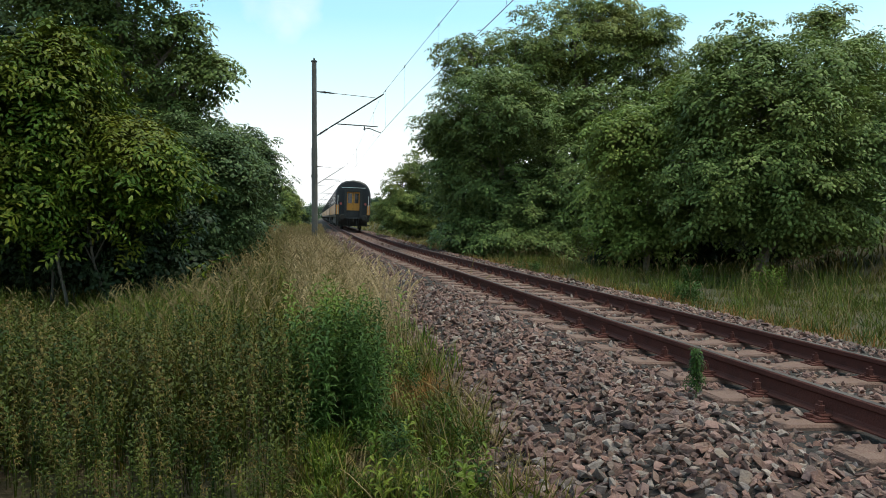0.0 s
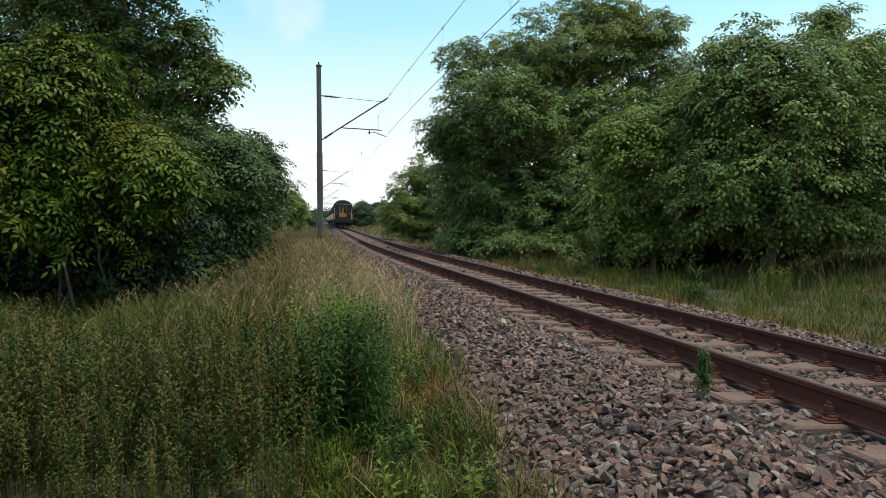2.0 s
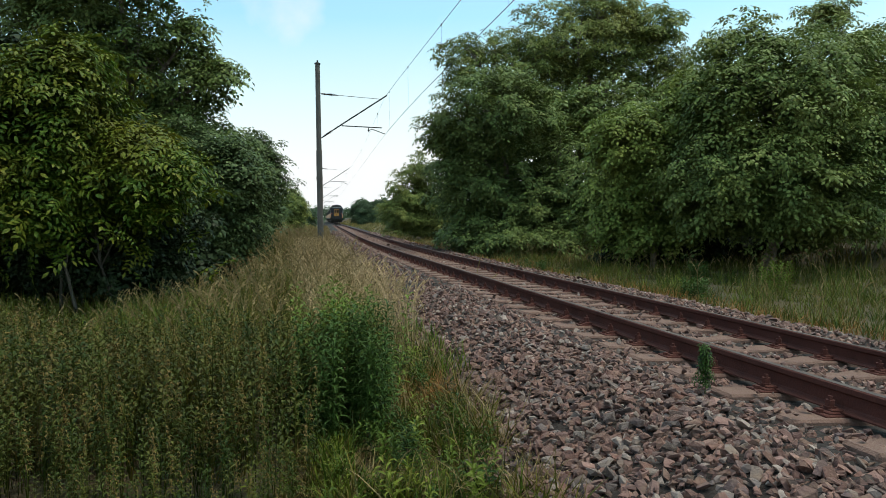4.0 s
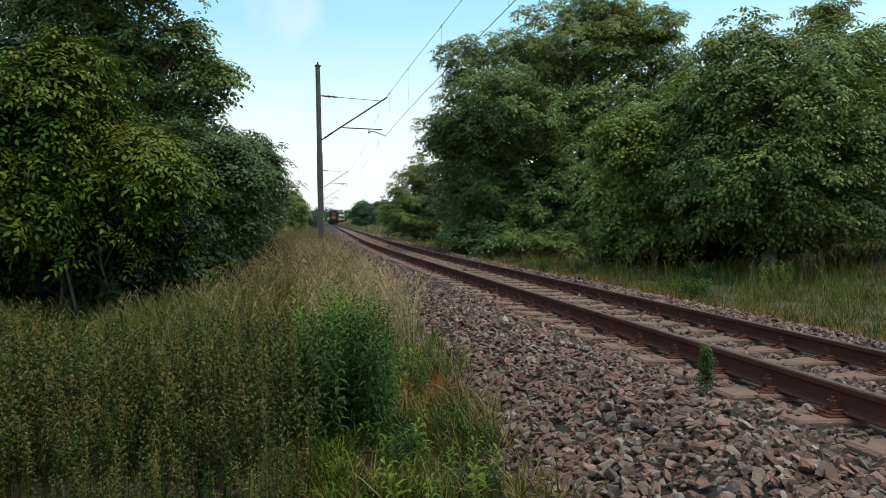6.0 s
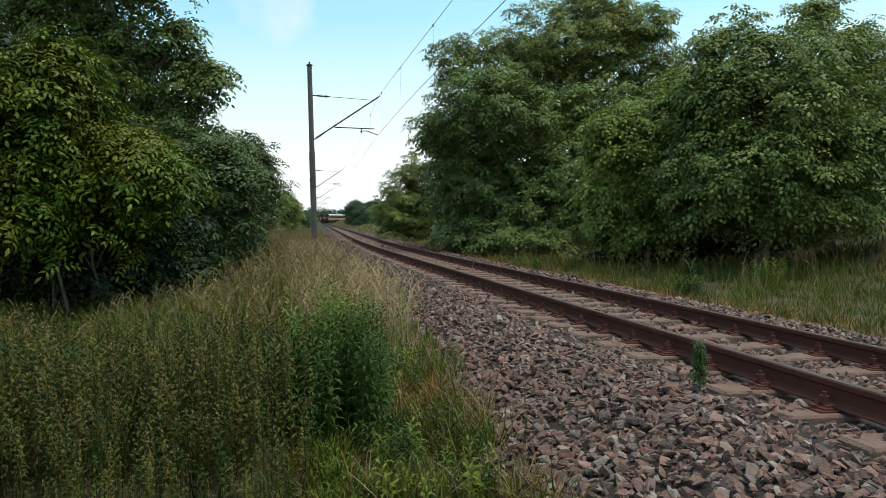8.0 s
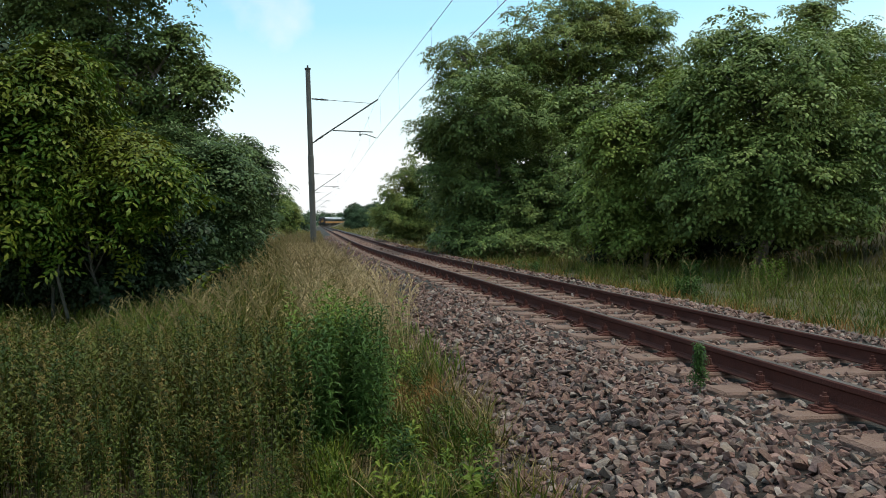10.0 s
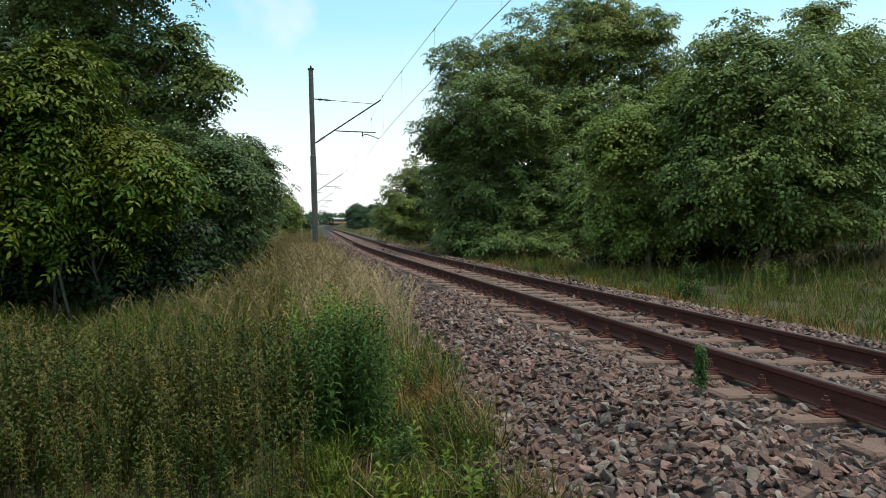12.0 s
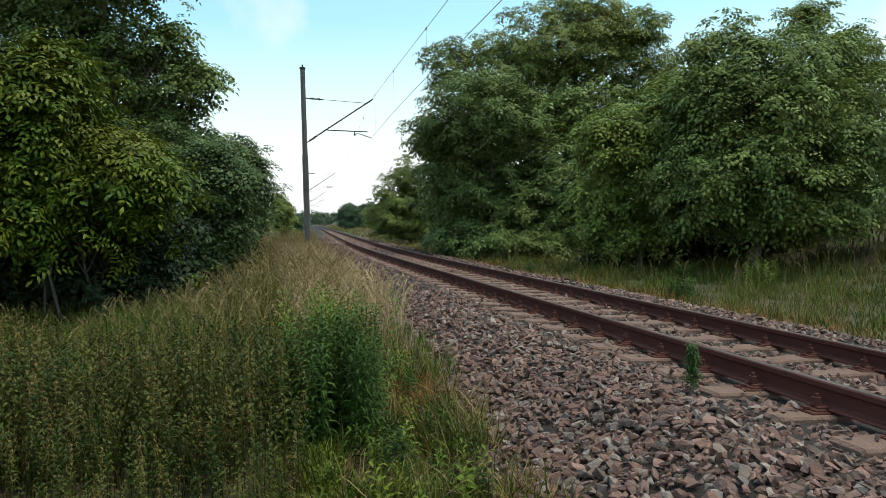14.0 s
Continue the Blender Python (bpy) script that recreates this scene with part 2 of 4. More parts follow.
def thing(name, m, label, category, group="", kind=""):
    ob = new(name)
    ob.matrix_basis = m
    ob.empty_display_size = 0.2
    return tagged(ob, label, category, group, kind)


def strew(name, verts, faces, places, turns, sizes, smooth=False):
    """One mesh of many copies of a small template (faces all of one length), at places, with turns (N,3,3) and sizes."""
    verts, faces = np.asarray(verts, float), np.asarray(faces, int)
    sizes = np.asarray(sizes, float)
    sizes = sizes[:, None, None] if sizes.ndim == 1 else sizes[:, None, :]
    co = np.einsum("nij,nkj->nki", turns, verts[None] * sizes) + places[:, None, :]
    count, k, side = len(places), len(verts), faces.shape[1]
    idx = (faces[None] + (np.arange(count) * k)[:, None, None]).reshape(-1)
    me = bpy.data.meshes.new(name)
    me.vertices.add(count * k)
    me.vertices.foreach_set("co", co.reshape(-1))
    me.loops.add(len(idx))
    me.loops.foreach_set("vertex_index", idx)
    me.polygons.add(len(idx) // side)
    me.polygons.foreach_set("loop_start", np.arange(0, len(idx), side))
    me.polygons.foreach_set("loop_total", np.full(len(idx) // side, side))
    me.polygons.foreach_set("use_smooth", np.full(len(idx) // side, smooth))
    me.update(calc_edges=True)
    return me


def frames_of(axis, roll):
    """Turns whose third column is axis and that are rolled about it."""
    axis = axis / np.linalg.norm(axis, axis=1)[:, None]
    ref = np.where(np.abs(axis[:, 2:3]) > 0.95, [[1.0, 0, 0]], [[0, 0, 1.0]])
    u = np.cross(ref, axis)
    u /= np.linalg.norm(u, axis=1)[:, None]
    w = np.cross(axis, u)
    c, s = np.cos(roll)[:, None], np.sin(roll)[:, None]
    return np.stack([u * c + w * s, w * c - u * s, axis], axis=2)


rng = np.random.default_rng(7)

# ---- the line of the track: distance along it, heading and place ----
STEP = 0.25
ALONG = np.arange(-60, 520, STEP)


def heading(s):
    u = np.clip((s - 15.07) / 30, 0, 1)
    bend = u * u * (3 - 2 * u)
    return np.radians(-13.15 + 2.37 * bend) + np.clip((s - 292) / 330.0, 0, 0.62)


HEAD = heading(ALONG)
mid = int(60 / STEP)
LINE_X = np.concatenate([[0], np.cumsum(np.sin((HEAD[1:] + HEAD[:-1]) / 2) * STEP)])
LINE_Y = np.concatenate([[0], np.cumsum(np.cos((HEAD[1:] + HEAD[:-1]) / 2) * STEP)])
LINE_X, LINE_Y = LINE_X - LINE_X[mid] + 4.118, LINE_Y - LINE_Y[mid]
CANT = 0.103 / 1.503


def line(s, d=0.0):
    """The place in plan, d metres to the right of the track's middle."""
    th = np.interp(s, ALONG, HEAD)
    return np.interp(s, ALONG, LINE_X) + d * np.cos(th), np.interp(s, ALONG, LINE_Y) - d * np.sin(th)


def on_track(s, d=0.0, z=0.0):
    """The pose of a thing on the canted track, y along it, z=0 at the rails' top."""
    x, y = line(s)
    th = float(np.interp(s, ALONG, HEAD))
    return Matrix.Translation((float(x), float(y), 0)) @ Matrix.Rotation(-th, 4, "Z") @ Matrix.Rotation(math.atan(CANT), 4, "Y") @ Matrix.Translation((d, 0, z))


def offset_of(x, y):
    """Distance along the track and to the right of it, of points in plan."""
    s, d = np.zeros(len(x)), np.zeros(len(x))
    lx, ly, lh = LINE_X[::4], LINE_Y[::4], HEAD[::4]
    for i in range(0, len(x), 4000):
        dx, dy = x[i:i + 4000, None] - lx, y[i:i + 4000, None] - ly
        k = np.argmin(dx * dx + dy * dy, axis=1)
        r = np.arange(len(k))
        s[i:i + 4000] = ALONG[::4][k] + dx[r, k] * np.sin(lh[k]) + dy[r, k] * np.cos(lh[k])
        d[i:i + 4000] = dx[r, k] * np.cos(lh[k]) - dy[r, k] * np.sin(lh[k])
    return s, d


def ripple(x, y):
    return 0.035 * np.sin(1.7 * x + 0.6 * y) + 0.03 * np.sin(0.9 * y - 1.3 * x + 1) + 0.02 * np.sin(3.1 * x + 2.3 * y)


def ground_z(s, d, x, y):
    z = np.interp(d, [-60, -14, -7, -4.5, -3.0, -2.2, 0, 2.3, 2.9, 4.2, 6.0, 8.0, 10.5, 13.5, 16.0, 40.0],
                  [0.2, -0.1, -0.5, -0.58, -0.60, -0.72, -0.8, -0.72, -0.52, -0.62, -0.68, -0.62, -0.5, 0.5, 0.8, 1.0])
    rise_left = np.clip((-d - 3.6) / 3.0, 0, 1) * np.clip((s - 17) / 14, 0, 1) * 0.75
    rise_right = np.clip((d - 3.4) / 3.0, 0, 1) * np.clip((s - 36) / 20, 0, 1) * 0.55
    cutting = np.clip((d - 3.6) / 4.0, 0, 1) * np.clip((s - 215) / 45, 0, 1) * 1.9
    z = z + cutting + (rise_left + rise_right) * np.clip((260 - s) / 60, 0, 1)
    return z + ripple(x, y) * np.clip((np.abs(d) - 2.0) / 1.5, 0, 1)


def ground_at(x, y):
    x, y = np.atleast_1d(np.asarray(x, float)), np.atleast_1d(np.asarray(y, float))
    s, d = offset_of(x, y)
    return ground_z(s, d, x, y)


def spaced(parts_of):
    return np.concatenate([np.arange(a, b, c) for a, b, c in parts_of])


gx = spaced([(-1500, -200, 100), (-200, -60, 10), (-60, -14, 1.5), (-14, 16, 0.5), (16, 60, 1.5), (60, 200, 10), (200, 1501, 100)])
gy = spaced([(-600, -60, 60), (-60, -6, 3), (-6, 22, 0.4), (22, 90, 1.2), (90, 420, 4), (420, 600, 30), (600, 2601, 200)])
mx, my = np.meshgrid(gx, gy)
fx, fy = mx.ravel(), my.ravel()
ground = Shape()
ground.v = np.stack([fx, fy, ground_at(fx, fy)], 1).tolist()
w = len(gx)
ground.f = [(j * w + i, j * w + i + 1, (j + 1) * w + i + 1, (j + 1) * w + i) for j in range(len(gy) - 1) for i in range(w - 1)]
tagged(part("ground", ground, SOIL, smooth=True), "uneven grassy verge with bare brown soil patches", "ground", kind="structure")

# ballast bed
BED_D = [-3.1, -2.9, -2.6, -2.3, -2.0, -1.75, -1.5, -1.3, -0.9, -0.5, 0, 0.5, 0.9, 1.3, 1.8, 2.2, 2.6, 2.95]
BED_Z = [-0.74, -0.66, -0.55, -0.45, -0.34, -0.27, -0.235, -0.215, -0.21, -0.215, -0.22, -0.215, -0.21, -0.21, -0.20, -0.23, -0.40, -0.66]


def bed_z(d):
    """Height of the ballast at an offset from the track's middle."""
    return np.interp(d, BED_D, BED_Z) - CANT * np.clip(d, -1.7, 1.3)


bed = Shape()
bs = spaced([(-40, -2, 2), (-2, 30, 0.2), (30, 120, 1), (120, 500, 3)])
for s in bs:
    for d in BED_D:
        x, y = line(s, d)
        bed.v.append((float(x), float(y), float(bed_z(d))))
w = len(BED_D)
bed.f = [(j * w + i, j * w + i + 1, (j + 1) * w + i + 1, (j + 1) * w + i) for j in range(len(bs) - 1) for i in range(w - 1)]
# the sheet's dark colour imitates shaded gaps under the loose stones
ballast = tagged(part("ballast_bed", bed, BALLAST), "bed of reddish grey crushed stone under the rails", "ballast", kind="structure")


# ---- the track ----
def rail_profile():
    half = [(0.062, -0.16), (0.062, -0.151), (0.02, -0.138), (0.008, -0.125), (0.008, -0.052), (0.018, -0.044), (0.034, -0.038), (0.035, -0.008), (0.028, 0.0)]
    return half + [(-x, z) for x, z in reversed(half)]


def build_rail(d):
    prof = rail_profile()
    n = len(prof)
    ss = spaced([(-30, 60, 1.0), (60, 290, 4), (290, 500, 3)])
    r = thing("rail", Matrix.Identity(4), "brown rusty steel rail with worn head on concrete sleepers", "rail", "rails of the track")
    web, top = Shape(), Shape()
    for s in ss:
        m = on_track(s)
        web.v.extend(tuple(m @ Vector((d + x, 0, z))) for x, z in prof)
        top.v.extend(tuple(m @ Vector((d + x, 0, z))) for x, z in ((-0.029, -0.0055), (-0.026, 0.0015), (0.026, 0.0015), (0.029, -0.0055)))
    for j in range(len(ss) - 1):
        web.f += [(j * n + i, j * n + (i + 1) % n, (j + 1) * n + (i + 1) % n, (j + 1) * n + i) for i in range(n)]
        top.f += [(j * 4 + i, j * 4 + i + 1, (j + 1) * 4 + i + 1, (j + 1) * 4 + i) for i in range(3)]
    part("web_and_foot", web, RUST, r)
    part("running_surface", top, RAIL_TOP, r, "worn grey-brown running surface")


build_rail(-0.7515)
build_rail(0.7515)


def sleeper_mesh():
    """Concrete sleeper, lower in the middle, with chamfered edges; z=0 at the rails' top."""
    s = Shape()
    xs = [-1.21, -1.19, -0.5, -0.35, 0.35, 0.5, 1.19, 1.21]
    tops = [-0.195, -0.176, -0.172, -0.19, -0.19, -0.172, -0.176, -0.195]
    halfs = [0.11, 0.125, 0.13, 0.11, 0.11, 0.13, 0.125, 0.11]
    for x, t, h in zip(xs, tops, halfs):
        s.v += [(x, -h - 0.02, -0.38), (x, -h, t - 0.015), (x, -h + 0.015, t), (x, h - 0.015, t), (x, h, t - 0.015), (x, h + 0.02, -0.38)]
    for i in range(len(xs) - 1):
        s.f += [(i * 6 + k, i * 6 + (k + 1) % 6, (i + 1) * 6 + (k + 1) % 6, (i + 1) * 6 + k) for k in range(6)]
    s.f += [tuple(range(5, -1, -1)), tuple((len(xs) - 1) * 6 + k for k in range(6))]
    return s


SPACING, FIRST = 0.6, 4.54
sleeper_data = sleeper_mesh().mesh("sleeper_body")
plate_data = Shape().box(-0.19, 0.19, -0.08, 0.08, -0.178, -0.161, 0.006).mesh("baseplate")
clip_s = Shape().box(0.035, 0.125, -0.05, 0.05, -0.165, -0.132, 0.008).box(0.075, 0.155, -0.065, 0.065, -0.172, -0.148, 0.006)
clip_data = clip_s.mesh("clip")
bolt_s = Shape().tube([(0.098, 0, -0.16), (0.098, 0, -0.062)], 0.014, 6)
bolt_s.tube([(0.098, 0, -0.132), (0.098, 0, -0.122)], 0.036, 8).tube([(0.098, 0, -0.122), (0.098, 0, -0.085)], 0.029, 6)
bolt_s.tube([(0.165, 0, -0.165), (0.165, 0, -0.140)], 0.021, 6)
bolt_data = bolt_s.mesh("bolt")


def build_sleeper(s, fine):
    jog = random.uniform(-0.012, 0.012)
    th = thing("railway_sleeper", on_track(s + jog, 0, random.uniform(-0.004, 0.004)) @ pose(0, 0, 0, 0, 0, random.uniform(-0.7, 0.7)),
               "weathered grey concrete railway sleeper bedded in ballast", "sleeper", "sleepers under the rails")
    part("sleeper_body", sleeper_data, CONCRETE, th)
    for d in (-0.7515, 0.7515):
        plate = part("baseplate", plate_data, RUST, th, "", at=pose(d, 0, 0))
        if fine:
            for turn in (0, 180):
                part("clip", clip_data, RUST, plate, at=pose(0, 0, 0, 0, 0, turn))
                part("bolt", bolt_data, RUST, plate, at=pose(0, 0, 0, 0, 0, turn))


for i in range(-32, 200):
    build_sleeper(FIRST + SPACING * i, i < 60)


# ---- trees and bushes ----
def leaflet(points, a, b, width, fold=0.22):
    """Five corners of an oval leaf from a to b."""
    a, b = np.array(a, float), np.array(b, float)
    along = b - a
    side = np.cross(along, [0, 0, 1.0])
    side /= max(1e-6, np.linalg.norm(side))
    lift = np.array([0, 0, width * fold])
    points += [a + along * 0.06 - side * width * 0.16, a + along * 0.06 + side * width * 0.16, a + along * 0.55 + side * width / 2 + lift, b, a + along * 0.55 - side * width / 2 + lift]


def kites(template):
    """The same shoot with each leaf as a kite of two faces."""
    pts = template[0].reshape(-1, 5, 3)
    out = np.stack([(pts[:, 0] + pts[:, 1]) / 2, pts[:, 2], pts[:, 3], pts[:, 4]], 1).reshape(-1, 3)
    k = 4 * np.arange(len(pts))[:, None]
    return out, np.concatenate([k + [0, 1, 3], k + [3, 1, 2]])


def shoot_template(leaves=5, pairs=3, size=0.11, seed=1, plump=0.48):
    """A shoot tip along z with compound leaves that arch outwards and hang at their ends."""
    r = random.Random(seed)
    pts = []
    for i in range(leaves):
        a = i * 2.4 + r.uniform(-0.3, 0.3)
        out = np.array([math.cos(a), math.sin(a), 0])
        side = np.array([-math.sin(a), math.cos(a), 0])
        length = size * pairs * 0.85
        up = r.uniform(0.1, 0.5)
        base = np.array([0, 0, -0.14 * i / leaves])
        for k in range(pairs + 1):
            u = (k + 0.8) / (pairs + 0.8)
            p = base + out * length * u + np.array([0, 0, length * (up * u - 0.55 * u * u)])
            if k == pairs:
                leaflet(pts, p, p + out * size * 1.0 + np.array([0, 0, -size * 0.6]), size * plump * 1.1)
            else:
                for sgn in (-1, 1):
                    leaflet(pts, p, p + (side * sgn * 0.8 + out * 0.45) * size + np.array([0, 0, -size * r.uniform(0.25, 0.6)]), size * plump)
    n = len(pts) // 5
    faces = []
    for i in range(n):
        k = 5 * i
        faces += [(k, k + 1, k + 2), (k, k + 2, k + 4), (k + 4, k + 2, k + 3)]
    return np.array(pts), np.array(faces)


COMPOUND = kites(shoot_template(5, 2, 0.14, 1, 0.54))
SIMPLE = shoot_template(6, 1, 0.12, 3)
COARSE = kites(shoot_template(5, 1, 0.21, 5, 0.58))
COMPOUND_FAR = kites(shoot_template(5, 2, 0.155, 1, 0.54))
YOUNG = shoot_template(4, 3, 0.15, 2, 0.42)


def crown_points(lobes, count, hollow, rand):
    """Places and outward ways spread over the outer shells of a crown's lobes [(x, y, z, radius, height radius)]."""
    lob = np.array(lobes)
    weight = lob[:, 3] ** 2 + lob[:, 3] * lob[:, 4]
    pick = rand.choice(len(lob), count * 3, p=weight / weight.sum())
    way = rand.normal(size=(count * 3, 3))
    way /= np.linalg.norm(way, axis=1)[:, None]
    rad = lob[pick][:, [3, 3, 4]]
    reach = np.where(rand.random(count * 3) < hollow, rand.uniform(0.35, 0.8, count * 3), rand.uniform(0.8, 1.08, count * 3))
    place = lob[pick][:, :3] + way * rad * reach[:, None]
    keep = np.ones(len(place), bool)
    for i, (x, y, z, r, h) in enumerate(lobes):
        q = (((place - [x, y, z]) / [r, r, h]) ** 2).sum(1)
        keep &= (q > 0.45 ** 2) | (pick == i)
    wave = np.array([noise.noise(Vector(p) * 1.1) for p in place])
    keep &= wave > -0.3
    place, way = place[keep], way[keep]
    # flat boughs: each takes a dozen shoots in a layer that hangs outwards
    boughs = max(8, count // 12)
    where, ways = place[:boughs], way[:boughs]
    k = rand.integers(0, len(where), count)
    flat = rand.normal(size=(count, 3)) * [0.24, 0.24, 0.10] * rand.uniform(0.7, 1.5, count)[:, None]
    flat[:, 2] -= 0.07 * (flat[:, :2] ** 2).sum(1) / 0.1
    mixed = where[k] + flat
    loose = rand.random(count) < hollow
    extra = place[boughs:]
    pick = rand.integers(0, len(extra), count)
    mixed[loose], out = extra[pick][loose], ways[k]
    out[loose] = way[boughs:][pick][loose]
    return mixed, out


def build_tree(name, foot, depth, lobes, count, template, leaf, size, label, category="tree", trunk=0.15, seed=1, hollow=0.42, group="", flat=0.8, stems=1):
    """A tree: tapered trunk with limbs, and a crown of leafy shoots. lobes: (x, z, radius, height radius)."""
    rand = np.random.default_rng(seed)
    full = []
    for x, z, r, h in lobes:
        full.append((x, depth + rand.uniform(-0.5, 0.5) * r * flat, z, r, h))
    fx, fy = foot
    fz = float(ground_at(fx, fy)[0])
    t = thing(name, Matrix.Translation((fx, fy, fz)), label, category, group)
    rel = [(x - fx, y - fy, z - fz, r, h) for x, y, z, r, h in full]
    wood = Shape()
    top = max(z for _, _, z, _, _ in rel)
    centre = np.mean([(x, y) for x, y, *_ in rel], axis=0)
    for k in range(stems):
        off = (0.0, 0.0) if stems == 1 else (rand.uniform(-0.5, 0.5), rand.uniform(-0.5, 0.5))
        spine = []
        for u in np.linspace(0, 1, 7):
            spine.append((off[0] + (centre[0] - off[0]) * u ** 1.6 + rand.normal() * 0.06 * (u > 0), off[1] + (centre[1] - off[1]) * u ** 1.6 + rand.normal() * 0.06 * (u > 0), -0.15 + (top * 0.85 + 0.15) * u))
        wood.tube(spine, [trunk * (1.25 if i == 0 else 1 - 0.13 * i) for i in range(7)], 8)
    for x, y, z, r, h in rel:
        u0 = min(0.7, max(0.12, (z - 0.6 * h) / top * 0.7))
        i = u0 * 6
        a = np.array(spine[int(i)]) + (np.array(spine[int(i) + 1]) - np.array(spine[int(i)])) * (i % 1)
        b = np.array((x, y, z))
        mid_p = a * 0.5 + b * 0.5 + np.array([0, 0, 0.12 * np.linalg.norm(b - a)])
        wood.tube([a, mid_p, b], [trunk * 0.45, trunk * 0.32, trunk * 0.16], 6)
        for _ in range(9):
            way = rand.normal(size=3)
            way[2] = abs(way[2]) * 0.7
            way /= np.linalg.norm(way)
            e = b + way * np.array([r, r, h]) * 0.9
            start = mid_p * 0.3 + b * 0.7
            wood.tube([start, (start + e) / 2 + np.array([0, 0, 0.05 * r]), e], [trunk * 0.14, trunk * 0.09, trunk * 0.03], 4, caps=False)
    part("trunk", wood, BARK if trunk > 0.09 else TWIG, t, "grey-brown bark", smooth=True)
    place, way = crown_points(rel, count, hollow, rand)
    axis = way * 0.55 + np.array([0, 0, 1.0]) + rand.normal(scale=0.28, size=way.shape)
    turns = frames_of(axis, rand.uniform(0, 6.28, len(place)))
    part("crown", strew("crown", *template, place, turns, size * rand.uniform(0.75, 1.3, len(place))), leaf, t)
    return t


build_tree("walnut_tree", (8.75, 20.0), 20.0, [(8.65, 3.99, 2.26, 2.1), (8.33, 2.2, 2.74, 1.5), (8.17, 5.69, 1.21, 1.21), (10.59, 5.4, 1.13, 1.37), (11.07, 3.29, 1.53, 1.86),
           (10.5, 1.2, 1.45, 0.85), (8.81, 1.3, 2.3, 0.6)], 4400, COMPOUND, LEAF_WALNUT, 0.95,
           "walnut tree with a broad bright green crown and pale trunk", trunk=0.17, seed=3)
build_tree("young_tree", (6.3, 22.5), 22.5, [(5.46, 2.1, 1.36, 1.9), (6.28, 3.4, 1.55, 1.45), (7.2, 0.95, 1.45, 0.9), (5.1, 3.6, 0.82, 1.0), (5.9, 0.6, 1.1, 0.75), (7.55, 3.5, 1.4, 1.6), (8.0, 2.05, 1.3, 1.4), (7.6, 5.0, 1.0, 1.0)],
           3300, COMPOUND_FAR, LEAF_BRIGHT, 0.85, "bushy light green tree with leaves down to the grass", trunk=0.1, seed=4, hollow=0.5)
build_tree("maple_tree", (2.2, 30.0), 30.0, [(1.84, 2.54, 2.54, 2.54), (0.27, 3.54, 1.69, 2.78), (3.54, 1.53, 2.06, 1.82), (-0.77, 4.89, 0.85, 0.77), (1.6, 5.57, 2.42, 1.82),
           (4.87, 2.95, 1.69, 2.06), (2.08, 0.35, 2.78, 0.92), (4.26, 0.3, 1.69, 0.97)], 4300, COMPOUND_FAR, LEAF_DARK, 0.95, "dense dark green tree with branches down to the ground", trunk=0.18, seed=5)
build_tree("tall_tree", (6.0, 36.0), 36.0, [(6.28, 9.99, 3.63, 2.18), (2.79, 8.91, 2.91, 1.74), (9.18, 9.35, 2.47, 2.47), (9.76, 10.5, 1.89, 1.31), (5.11, 6.82, 3.49, 1.45),
           (0.46, 9.11, 1.31, 1.31), (7.44, 11.57, 2.18, 1.02), (11.22, 6.11, 2.03, 1.89), (11.4, 8.0, 1.6, 1.8)], 3900, COMPOUND_FAR, LEAF_MID, 1.05, "tall wide tree with sky showing between its branches", trunk=0.3, seed=6)
build_tree("background_tree", (18.5, 32.0), 32.0, [(16.43, 9.92, 1.29, 1.03), (19.65, 5.85, 1.81, 3.36), (20.82, 2.46, 2.07, 2.58), (18.49, 8.2, 1.29, 1.55), (17.6, 6.5, 1.8, 2.4)],
           1500, COMPOUND_FAR, LEAF_MID, 1.1, "green tree standing behind the walnut tree", trunk=0.2, seed=7)
build_tree("trackside_bush", (-2.2, 50.0), 50.0, [(-3.39, 3.03, 1.53, 1.69), (-2.26, 4.02, 1.53, 2.02), (-3.79, 1.43, 1.69, 1.13), (-0.77, 1.96, 2.02, 2.02), (-2.2, 0.7, 2.2, 0.9)], 3000, COARSE, LEAF_MID, 0.72,
           "rounded green bush beside the track verge", "bush", trunk=0.08, seed=8)
build_tree("trackside_bush", (-6.8, 80.0), 80.0, [(-7.49, 1.85, 1.55, 1.42), (-6.07, 2.59, 1.42, 1.81), (-4.0, 2.6, 1.8, 2.0)], 2000, COARSE, LEAF_MID, 0.85,
           "small green bush further along the verge", "bush", trunk=0.07, seed=9)
build_tree("round_tree", (-19.5, 150.0), 150.0, [(-20.4, 3.3, 1.9, 1.9), (-18.6, 2.8, 2.0, 1.8), (-19.4, 1.3, 2.9, 1.6)], 1100, COARSE, LEAF_FAR, 1.9, "round dark green tree in the distance", trunk=0.2, seed=10)
build_tree("round_tree", (-16.8, 165.0), 165.0, [(-17.4, 4.0, 2.0, 2.0), (-15.4, 3.3, 2.1, 2.1), (-13.0, 2.9, 2.5, 2.4), (-16.4, 1.5, 3.2, 1.8)], 1400, COARSE, LEAF_FAR, 1.9, "round dark green tree in the distance", trunk=0.2, seed=11)
build_tree("walnut_shrub", (-5.5, 10.0), 10.0, [(-5.68, 2.77, 0.81, 0.85), (-4.71, 1.94, 0.73, 0.69), (-5.84, 1.64, 0.89, 0.77), (-4.27, 1.61, 0.48, 0.56), (-5.44, 3.33, 0.56, 0.44), (-6.89, 2.56, 0.89, 1.13)], 2400, YOUNG, LEAF_YELLOW, 0.66, "large shrub with yellow-green young leaves", "shrub", trunk=0.028, seed=12, stems=4)
